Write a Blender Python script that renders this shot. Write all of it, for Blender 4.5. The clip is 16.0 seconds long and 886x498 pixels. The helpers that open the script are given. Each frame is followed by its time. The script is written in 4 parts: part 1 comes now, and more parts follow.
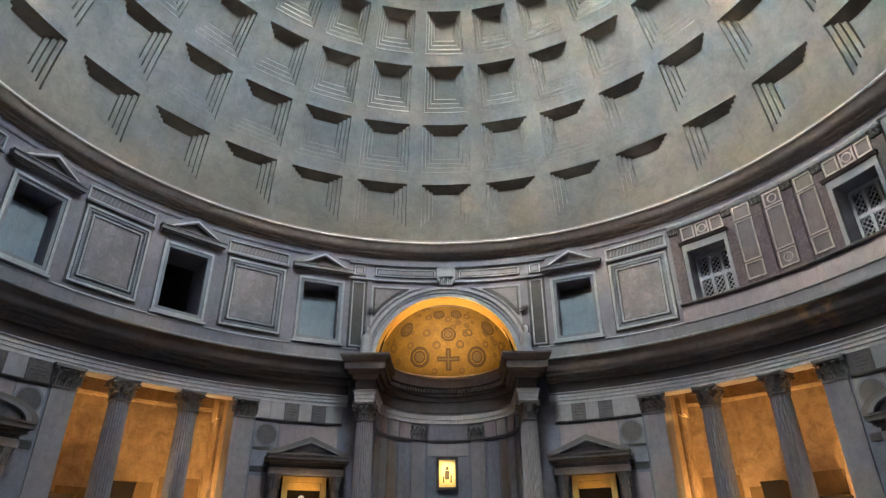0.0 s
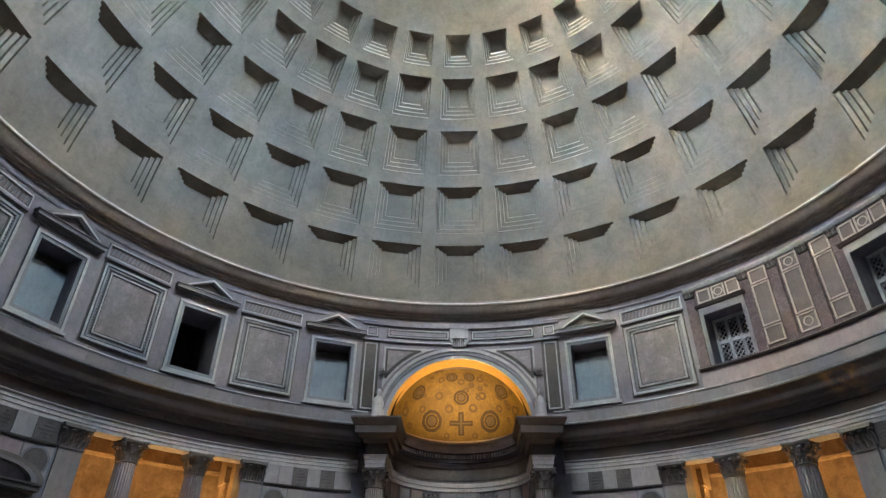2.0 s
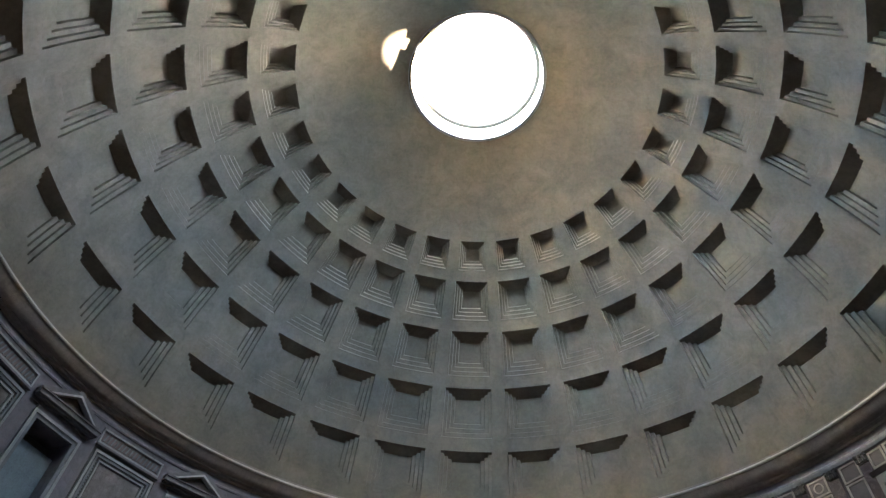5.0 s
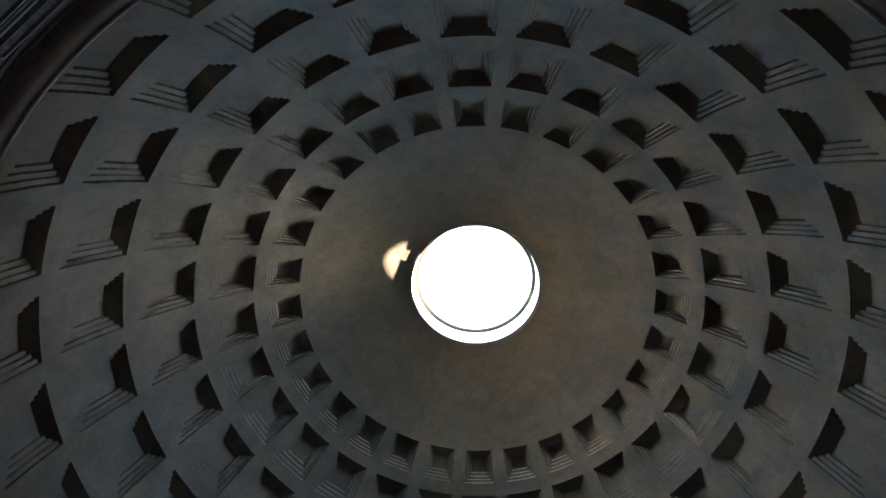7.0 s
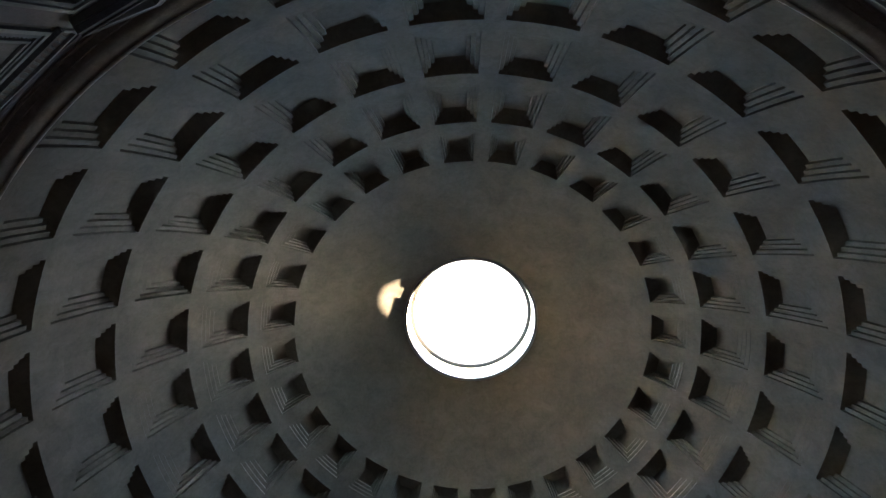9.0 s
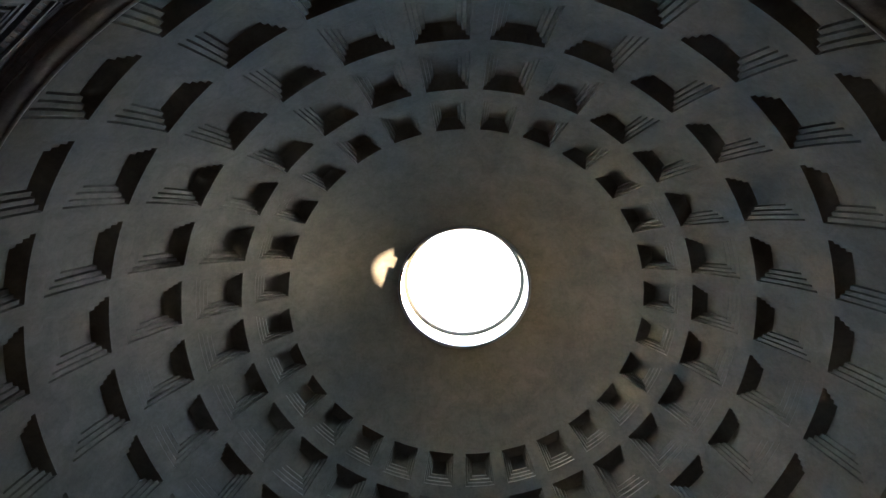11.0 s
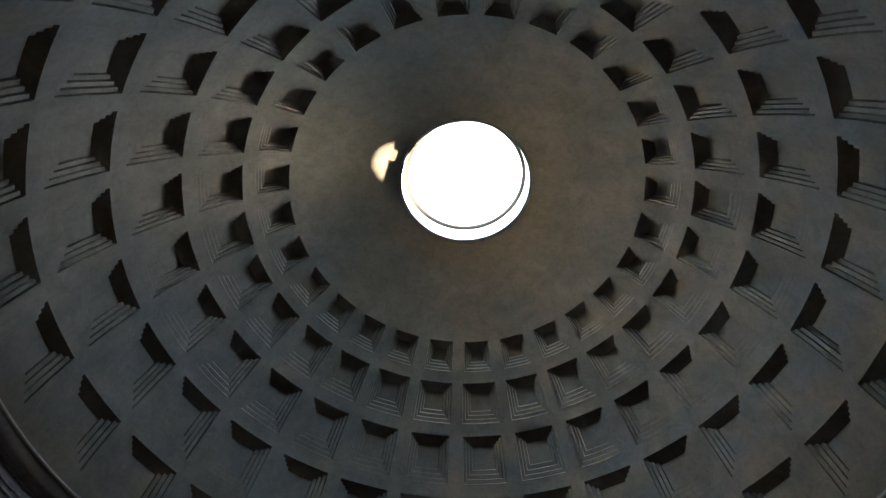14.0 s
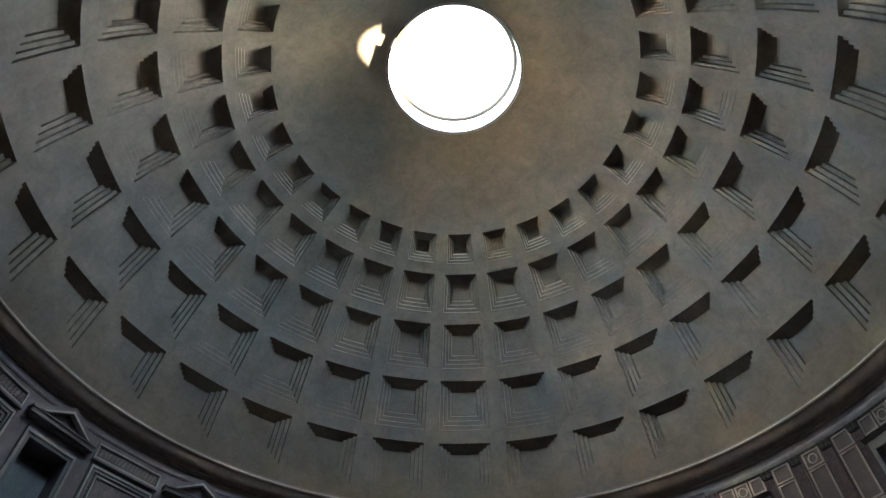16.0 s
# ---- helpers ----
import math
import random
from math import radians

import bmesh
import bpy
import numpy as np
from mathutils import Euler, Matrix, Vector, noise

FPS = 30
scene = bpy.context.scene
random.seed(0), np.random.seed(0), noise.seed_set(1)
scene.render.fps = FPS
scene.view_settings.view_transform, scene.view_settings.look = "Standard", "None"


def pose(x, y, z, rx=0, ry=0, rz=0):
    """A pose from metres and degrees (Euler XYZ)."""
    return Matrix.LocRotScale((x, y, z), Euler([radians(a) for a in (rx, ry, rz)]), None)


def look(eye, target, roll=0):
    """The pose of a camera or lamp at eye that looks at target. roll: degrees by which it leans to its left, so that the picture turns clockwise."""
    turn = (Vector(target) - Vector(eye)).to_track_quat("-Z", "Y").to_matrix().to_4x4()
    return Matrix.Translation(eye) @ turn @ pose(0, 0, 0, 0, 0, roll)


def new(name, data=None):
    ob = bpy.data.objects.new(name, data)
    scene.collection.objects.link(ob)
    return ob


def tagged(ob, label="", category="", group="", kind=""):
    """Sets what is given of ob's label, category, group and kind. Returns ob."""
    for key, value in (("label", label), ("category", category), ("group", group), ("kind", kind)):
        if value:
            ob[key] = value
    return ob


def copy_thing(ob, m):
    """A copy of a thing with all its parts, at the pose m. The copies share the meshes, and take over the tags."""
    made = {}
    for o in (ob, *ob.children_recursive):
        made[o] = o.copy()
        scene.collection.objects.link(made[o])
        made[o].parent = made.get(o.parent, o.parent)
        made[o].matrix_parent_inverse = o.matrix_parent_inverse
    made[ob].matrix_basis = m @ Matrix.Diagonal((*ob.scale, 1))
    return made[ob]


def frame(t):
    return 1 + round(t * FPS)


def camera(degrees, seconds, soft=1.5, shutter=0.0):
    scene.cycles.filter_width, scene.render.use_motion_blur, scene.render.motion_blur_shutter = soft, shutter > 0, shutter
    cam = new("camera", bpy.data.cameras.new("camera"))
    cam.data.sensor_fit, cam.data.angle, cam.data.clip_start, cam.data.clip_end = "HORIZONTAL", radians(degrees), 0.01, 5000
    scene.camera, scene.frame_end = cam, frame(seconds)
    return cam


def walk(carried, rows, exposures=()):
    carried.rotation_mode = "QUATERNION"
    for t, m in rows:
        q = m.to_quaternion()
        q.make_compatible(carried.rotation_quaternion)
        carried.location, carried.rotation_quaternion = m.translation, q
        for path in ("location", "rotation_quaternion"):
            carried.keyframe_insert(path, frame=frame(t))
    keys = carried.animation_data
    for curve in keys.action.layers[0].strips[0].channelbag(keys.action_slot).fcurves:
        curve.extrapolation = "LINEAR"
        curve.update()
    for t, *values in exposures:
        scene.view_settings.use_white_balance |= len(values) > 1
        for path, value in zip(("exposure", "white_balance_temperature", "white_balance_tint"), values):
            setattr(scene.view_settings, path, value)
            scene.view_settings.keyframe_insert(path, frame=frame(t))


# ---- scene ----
# The camera: it stands near the entrance and turns upwards.
cam = camera(71.33, 16.0, soft=1.25)
EYE = Vector((0.40, -17.18, 1.6))
ROWS = [  # seconds, yaw to the left, pitch up, lean to the right, in degrees
    (0.0, 1.0, 27.31, 0.34), (0.5, 1.78, 28.75, -0.5), (1.0, 1.98, 29.31, -0.81), (1.5, 2.26, 30.49, -0.87), (2.0, 2.47, 32.96, -0.81),
    (2.5, 2.58, 33.8, -0.71), (3.0, 3.02, 36.94, -0.8), (5.3, 5.75, 53.8, -6.38), (5.5, 6.17, 55.72, -6.78), (6.0, 7.55, 61.51, -7.66), (6.5, 8.72, 66.44, -8.05),
    (7.0, 10.08, 69.92, -8.37), (7.5, 10.13, 70.22, -7.65), (8.0, 10.14, 70.79, -6.8), (8.5, 10.51, 72.61, -6.38), (8.7, 10.14, 73.25, -5.9), (10.8, 7.12, 71.49, -2.02), (11.0, 6.63, 70.46, -1.72),
    (11.5, 5.1, 69.4, 0.28), (12.0, 5.4, 68.4, 0.73), (12.5, 7.36, 66.77, -0.58), (13.0, 7.19, 65.14, -0.84), (13.5, 6.96, 62.94, -1.56),
    (14.0, 6.14, 60.65, -1.69), (14.5, 5.48, 58.76, -2.07), (15.0, 4.41, 56.91, -1.86), (15.5, 3.64, 54.23, -1.1), (16.0, 3.25, 50.74, -0.98),
]


def facing(yaw, pitch, lean):
    y, p = radians(yaw), radians(pitch)
    ahead = Vector((-math.sin(y) * math.cos(p), math.cos(y) * math.cos(p), math.sin(p)))
    return look(EYE, EYE + ahead, -lean)


EXPOSURES = [(0.0, 8.58, 6420, 10), (3.0, 8.33, 6400, 10), (5.5, 7.03, 6230, 10), (7.0, 5.87, 6120, 10), (13.0, 5.87, 6120, 10), (14.5, 6.2, 6160, 10), (16.0, 6.88, 6330, 10)]
walk(cam, [(t, facing(*row)) for t, *row in ROWS], EXPOSURES)

# Light: a bright sky over the oculus, a low sun, warm lamps in the niches.
world = bpy.data.worlds.new("sky")
scene.world = world
world.use_nodes = True
SUN_AZ, SUN_EL = 67.3, 10.78
sky = world.node_tree.nodes.new("ShaderNodeTexSky")
sky.sky_type, sky.sun_disc = "NISHITA", False
sky.sun_elevation, sky.sun_rotation = radians(SUN_EL), radians(SUN_AZ)
back = world.node_tree.nodes["Background"]
world.node_tree.links.new(sky.outputs[0], back.inputs[0])
back.inputs[1].default_value = 0.15


def lamp(name, kind, m, energy, colour, **more):
    data = bpy.data.lights.new(name, kind)
    data.energy, data.color = energy, colour
    if "size" in more:
        data.shape, data.size = more.get("shape", "DISK"), more["size"]
    if "size_y" in more:
        data.size_y = more["size_y"]
    if "spread" in more:
        data.spread = radians(more["spread"])
    if "radius" in more:
        data.shadow_soft_size = more["radius"]
    if "angle" in more:
        data.angle = radians(more["angle"])
    ob = new(name, data)
    ob.matrix_world = m
    return ob


def pol(r, a, z):
    """A place by its radius, its bearing from the apse (to the right) and its height."""
    return Vector((r * math.sin(radians(a)), r * math.cos(radians(a)), z))


sun_way = Vector((math.sin(radians(SUN_AZ)) * math.cos(radians(SUN_EL)), math.cos(radians(SUN_AZ)) * math.cos(radians(SUN_EL)), math.sin(radians(SUN_EL))))
lamp("sun", "SUN", look(sun_way * 100, (0, 0, 0)), 5.0, (1.0, 0.75, 0.48), angle=0.5)
lamp("sky_in_oculus", "AREA", look((0, 0, 44.6), (-0.42, 0.34, 43.6)), 18, (0.8, 0.91, 1.0), size=8.6)
WARM = (1.0, 0.53, 0.17)
for side in (-1, 1):
    lamp("niche_lamp", "POINT", pose(*pol(24.9, side * 34.62, 9.65)), 0.2, WARM, radius=0.12)
    for o in (-7.5, 7.5):
        lamp("niche_lamp", "POINT", pose(*pol(24.3, side * (45 + o), 2.6)), 2.9, WARM, radius=0.2)
    lamp("altar_lamp", "AREA", look(pol(20.55, side * 22.5, 5.2), pol(21.3, side * 22.5, 6.0)), 0.03 if side < 0 else 0.012, WARM, size=0.5)
# Unseen mid-air uplight, standing in for lights along the apse cornice.
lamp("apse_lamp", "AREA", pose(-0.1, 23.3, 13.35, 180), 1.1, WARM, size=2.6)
# Lamp added before the icon, standing in for its own even glow.
lamp("icon_lamp", "AREA", look((-0.16, 24.9, 8.2), (-0.16, 26.25, 7.2)), 0.055, (1.0, 0.66, 0.3), size=0.3, spread=50)
haze = bpy.data.materials.new("bright_haze")
haze.use_nodes = True
glow = haze.node_tree.nodes["Principled BSDF"]
glow.inputs["Base Color"].default_value = (0.8, 0.8, 0.8, 1)
glow.inputs["Emission Color"].default_value, glow.inputs["Emission Strength"].default_value = (0.92, 0.97, 1.0, 1), 0.07

# Materials


def stone(name, c1, c2, scale=1.0, rough=0.7, bump=0.15, vein=0.0, vein_colour=(0.5, 0.5, 0.5), fine=14.0, stain=0.25, vary=0.0, grainy=0.24, streak=0.42):
    """A procedural stone or plaster: two mixed colours, fine grain, stains, veins and relief."""
    m = bpy.data.materials.new(name)
    m.use_nodes = True
    t = m.node_tree
    n, l = t.nodes, t.links
    shader = n["Principled BSDF"]
    co = n.new("ShaderNodeTexCoord")

    def noisy(sc, detail, rough_, dist=0.0):
        q = n.new("ShaderNodeTexNoise")
        q.inputs["Scale"].default_value, q.inputs["Detail"].default_value = sc, detail
        q.inputs["Roughness"].default_value, q.inputs["Distortion"].default_value = rough_, dist
        l.new(co.outputs["Object"], q.inputs["Vector"])
        return q.outputs["Fac"]

    def ramp(src, a, b):
        q = n.new("ShaderNodeMapRange")
        q.inputs["From Min"].default_value, q.inputs["From Max"].default_value = a, b
        l.new(src, q.inputs["Value"])
        return q.outputs["Result"]

    def mix(fac, a, b, how="MIX"):
        q = n.new("ShaderNodeMix")
        q.data_type, q.blend_type = "RGBA", how
        for s, v in ((q.inputs["Factor"], fac), (q.inputs["A"], a), (q.inputs["B"], b)):
            if isinstance(v, (int, float)):
                s.default_value = v
            elif isinstance(v, tuple):
                s.default_value = (*v, 1)
            else:
                l.new(v, s)
        return q.outputs["Result"]

    big = ramp(noisy(0.35 * scale, 6, 0.6, 0.4), 0.35, 0.65)
    grain = noisy(fine * scale, 5, 0.65)
    col = mix(big, c1, c2)
    dark = tuple(v * 0.55 for v in c1)
    col = mix(_scaled(n, l, ramp(noisy(1.3 * scale, 8, 0.7, 0.8), 0.43, 0.68), stain), col, dark)
    if streak:
        runs = n.new("ShaderNodeMapping")
        runs.inputs["Scale"].default_value = (1.0, 1.0, 0.13)
        l.new(co.outputs["Object"], runs.inputs["Vector"])
        q = n.new("ShaderNodeTexNoise")
        q.inputs["Scale"].default_value, q.inputs["Detail"].default_value, q.inputs["Roughness"].default_value = 3.2 * scale, 6, 0.65
        l.new(runs.outputs["Vector"], q.inputs["Vector"])
        col = mix(_scaled(n, l, ramp(q.outputs["Fac"], 0.46, 0.72), streak), col, tuple(v * 0.5 for v in c1))
    col = mix(grainy, col, mix(ramp(grain, 0.3, 0.7), tuple(v * 0.7 for v in c1), tuple(min(1, v * 1.25) for v in c2)))
    if vein:
        w = n.new("ShaderNodeTexNoise")
        w.inputs["Scale"].default_value, w.inputs["Detail"].default_value, w.inputs["Distortion"].default_value = 0.9 * scale, 7, 1.6
        l.new(co.outputs["Object"], w.inputs["Vector"])
        a = n.new("ShaderNodeMath")
        a.operation = "SUBTRACT"
        l.new(w.outputs["Fac"], a.inputs[0])
        a.inputs[1].default_value = 0.5
        b = n.new("ShaderNodeMath")
        b.operation = "ABSOLUTE"
        l.new(a.outputs[0], b.inputs[0])
        col = mix(_scaled(n, l, ramp(b.outputs[0], 0.06, 0.0), vein), col, vein_colour)
    if vary:
        info = n.new("ShaderNodeObjectInfo")
        hsv = n.new("ShaderNodeHueSaturation")
        l.new(ramp2(n, l, info.outputs["Random"], 1 - vary, 1 + vary), hsv.inputs["Value"])
        l.new(col, hsv.inputs["Color"])
        col = hsv.outputs["Color"]
    l.new(col, shader.inputs["Base Color"])
    shader.inputs["Roughness"].default_value = rough
    bp = n.new("ShaderNodeBump")
    bp.inputs["Strength"].default_value, bp.inputs["Distance"].default_value = bump, 0.03
    l.new(grain, bp.inputs["Height"])
    l.new(bp.outputs["Normal"], shader.inputs["Normal"])
    return m


def _scaled(n, l, src, k):
    q = n.new("ShaderNodeMath")
    q.operation = "MULTIPLY"
    l.new(src, q.inputs[0])
    q.inputs[1].default_value = k
    return q.outputs[0]


def ramp2(n, l, src, a, b):
    q = n.new("ShaderNodeMapRange")
    q.inputs["To Min"].default_value, q.inputs["To Max"].default_value = a, b
    l.new(src, q.inputs["Value"])
    return q.outputs["Result"]


CONCRETE = stone("dome_concrete", (0.148, 0.139, 0.118), (0.236, 0.214, 0.176), 0.8, 0.85, 0.3, stain=0.5, fine=6, grainy=0.2, streak=0.16)
ATTIC = stone("attic_marble", (0.148, 0.147, 0.186), (0.197, 0.199, 0.250), 1.5, 0.55, 0.1, 0.3, (0.233, 0.202, 0.243), stain=0.65)
PANEL = stone("panel_marble", (0.145, 0.140, 0.163), (0.273, 0.264, 0.294), 2.2, 0.5, 0.1, 0.3, (0.105, 0.098, 0.111), stain=0.75, grainy=0.15, streak=0.5)
MOULD = stone("moulding_white", (0.303, 0.332, 0.381), (0.361, 0.390, 0.439), 2.0, 0.6, 0.15, stain=0.65)
DARKSTONE = stone("dark_marble", (0.038, 0.039, 0.045), (0.066, 0.066, 0.070), 2.0, 0.4, 0.08, 0.3, (0.119, 0.119, 0.126))
# Porphyry red taken to near black, the overhanging cornice's shade included.
PORPHYRY = stone("porphyry_red", (0.022, 0.014, 0.016), (0.037, 0.024, 0.025), 2.5, 0.4, 0.08)
CORNICE = stone("cornice_stone", (0.080, 0.069, 0.074), (0.118, 0.106, 0.112), 1.6, 0.7, 0.25, stain=0.5)
ARCHI = stone("architrave_marble", (0.411, 0.426, 0.472), (0.477, 0.487, 0.526), 1.8, 0.5, 0.1, 0.25, (0.340, 0.352, 0.419), stain=0.65)
WALL = stone("wall_marble", (0.136, 0.149, 0.204), (0.183, 0.201, 0.262), 1.2, 0.45, 0.08, 0.45, (0.190, 0.201, 0.272), stain=0.65, vary=0.1)
COLUMN = stone("column_marble", (0.235, 0.231, 0.263), (0.293, 0.288, 0.322), 1.6, 0.45, 0.1, 0.4, (0.232, 0.220, 0.255), stain=0.65)
CAPITAL = stone("capital_marble", (0.139, 0.138, 0.147), (0.178, 0.176, 0.185), 2.5, 0.7, 0.2, stain=0.6)
NICHE = stone("niche_plaster", (0.40, 0.305, 0.215), (0.56, 0.45, 0.325), 0.9, 0.8, 0.3, stain=0.95, fine=8)
GOLD = stone("gold_mosaic", (0.094, 0.064, 0.004), (0.205, 0.143, 0.009), 2.6, 0.45, 0.3, stain=0.85, fine=22, grainy=0.34, streak=0.2)
MOSAIC = stone("mosaic_brown", (0.030, 0.021, 0.009), (0.050, 0.034, 0.015), 3.0, 0.6, 0.2, stain=0.45, grainy=0.4)
FLOOR = stone("floor_marble", (0.05, 0.044, 0.04), (0.085, 0.075, 0.068), 1.0, 0.3, 0.03, 0.06, (0.12, 0.11, 0.1), streak=0)
BLACK = stone("black_stone", (0.008, 0.007, 0.007), (0.014, 0.012, 0.012), 3.0, 0.5)
BRONZE = stone("old_bronze", (0.040, 0.034, 0.028), (0.064, 0.054, 0.044), 2.0, 0.55)

PLINTH = stone("plinth_marble", (0.171, 0.173, 0.199), (0.216, 0.215, 0.250), 1.4, 0.5, 0.1, 0.4, (0.174, 0.167, 0.202), stain=0.6, vary=0.12)
MOULDBLUE = stone("moulding_grey", (0.151, 0.174, 0.212), (0.192, 0.218, 0.256), 2.0, 0.6, 0.15, stain=0.45)
MOULDTAN = stone("moulding_tan", (0.344, 0.308, 0.310), (0.462, 0.417, 0.422), 2.0, 0.6, 0.15, stain=0.4)
PEDGREY = stone("pediment_marble", (0.139, 0.143, 0.169), (0.198, 0.203, 0.237), 2.0, 0.6, 0.2, stain=0.5)
PEDDARK = stone("altar_marble", (0.097, 0.097, 0.102), (0.139, 0.136, 0.141), 2.0, 0.5, 0.15, stain=0.5)
# Near-black colour stands in for unlit depth behind windows and altars.
SHADETONE = stone("shade_tone_plaster", (0.018, 0.016, 0.014), (0.030, 0.027, 0.024), 1.5, 0.9, 0.2)
BLUEWALL = stone("blue_grey_plaster", (0.162, 0.224, 0.293), (0.234, 0.308, 0.385), 0.9, 0.85, 0.1, stain=0.4)
LIGHTSLAB = stone("pale_marble", (0.253, 0.257, 0.287), (0.314, 0.322, 0.358), 1.8, 0.45, 0.08, 0.4, (0.256, 0.264, 0.318), stain=0.55, vary=0.12)
TANSLAB = stone("tan_marble", (0.253, 0.224, 0.252), (0.321, 0.285, 0.321), 1.6, 0.45, 0.08, 0.4, (0.255, 0.226, 0.264), stain=0.6, vary=0.1)
WALLGREY = stone("grey_marble", (0.162, 0.180, 0.238), (0.210, 0.232, 0.300), 1.8, 0.45, 0.08, 0.4, (0.252, 0.265, 0.314), stain=0.55, vary=0.1)
ROSE = stone("rose_marble", (0.148, 0.122, 0.113), (0.187, 0.162, 0.150), 1.6, 0.45, 0.08, 0.4, (0.150, 0.123, 0.124), stain=0.6, vary=0.1)
VIOLET = stone("violet_marble", (0.113, 0.099, 0.111), (0.156, 0.137, 0.151), 1.8, 0.45, 0.08, 0.4, (0.167, 0.137, 0.154), stain=0.4)
DADO = stone("dado_fresco", (0.192, 0.136, 0.080), (0.272, 0.200, 0.120), 1.4, 0.8, 0.2, stain=0.6)
GOLDPLAIN = stone("gold_paint", (0.739, 0.515, 0.168), (0.829, 0.605, 0.224), 2.0, 0.4, 0.15, stain=0.55)
GOLDLIT = stone("icon_gold", (0.72, 0.55, 0.22), (0.8, 0.62, 0.3), 3.0, 0.45, 0.1, stain=0.4)
MOSAICPALE = stone("mosaic_grey", (0.067, 0.055, 0.032), (0.099, 0.079, 0.047), 3.0, 0.6, 0.2, stain=0.55)
BROWNSTONE = stone("cornice_brown", (0.204, 0.177, 0.169), (0.275, 0.243, 0.229), 1.6, 0.7, 0.2, stain=0.6)
BLACKSTONE = stone("black_marble", (0.021, 0.022, 0.027), (0.038, 0.039, 0.044), 2.0, 0.35, 0.05, 0.2, (0.090, 0.090, 0.098))
VINE = stone("mosaic_vine", (0.057, 0.039, 0.009), (0.101, 0.071, 0.021), 3.0, 0.55, 0.2, stain=0.6, grainy=0.4)
LIPLIGHT = stone("lip_highlight_marble", (0.52, 0.5, 0.47), (0.62, 0.6, 0.57), 1.6, 0.35, 0.1, stain=0.5)
BURGUNDY = stone("burgundy_marble", (0.065, 0.049, 0.062), (0.099, 0.075, 0.092), 1.8, 0.45, 0.08, 0.3, (0.210, 0.175, 0.206), stain=0.6, streak=0.5)
DARKSLAB = stone("slate_marble", (0.072, 0.072, 0.082), (0.105, 0.105, 0.115), 2.2, 0.5, 0.1, 0.3, (0.15, 0.15, 0.16), stain=0.6)
LINING = stone("bounce_lining", (0.72, 0.66, 0.54), (0.8, 0.74, 0.62), 1.2, 0.8, 0.2, stain=0.3)
TYMPANUM = stone("tympanum_marble", (0.075, 0.071, 0.074), (0.112, 0.106, 0.107), 2.0, 0.6, 0.15, stain=0.5)


def rust(m, centre, reach, colour):
    """A ragged rust stain round one point of a stone."""
    n, l = m.node_tree.nodes, m.node_tree.links
    co = n.new("ShaderNodeTexCoord")
    off = n.new("ShaderNodeVectorMath")
    off.operation = "DISTANCE"
    l.new(co.outputs["Object"], off.inputs[0])
    off.inputs[1].default_value = centre
    near = n.new("ShaderNodeMapRange")
    near.inputs["From Min"].default_value, near.inputs["From Max"].default_value = reach, 0.0
    l.new(off.outputs["Value"], near.inputs["Value"])
    q = n.new("ShaderNodeTexNoise")
    q.inputs["Scale"].default_value, q.inputs["Detail"].default_value, q.inputs["Roughness"].default_value = 1.6, 7, 0.65
    l.new(co.outputs["Object"], q.inputs["Vector"])
    ragged = n.new("ShaderNodeMapRange")
    ragged.inputs["From Min"].default_value, ragged.inputs["From Max"].default_value, ragged.inputs["To Max"].default_value = 0.42, 0.62, 1.8
    l.new(q.outputs["Fac"], ragged.inputs["Value"])
    both = n.new("ShaderNodeMath")
    both.operation, both.use_clamp = "MULTIPLY", True
    l.new(near.outputs["Result"], both.inputs[0])
    l.new(ragged.outputs["Result"], both.inputs[1])
    mix = n.new("ShaderNodeMix")
    mix.data_type = "RGBA"
    shader = n["Principled BSDF"]
    l.new(both.outputs[0], mix.inputs["Factor"])
    l.new(shader.inputs["Base Color"].links[0].from_socket, mix.inputs["A"])
    mix.inputs["B"].default_value = (*colour, 1)
    l.new(mix.outputs["Result"], shader.inputs["Base Color"])


rust(CORNICE, (17.90, 10.85, 12.70), 1.4, (0.3, 0.17, 0.08))

# Mesh helpers


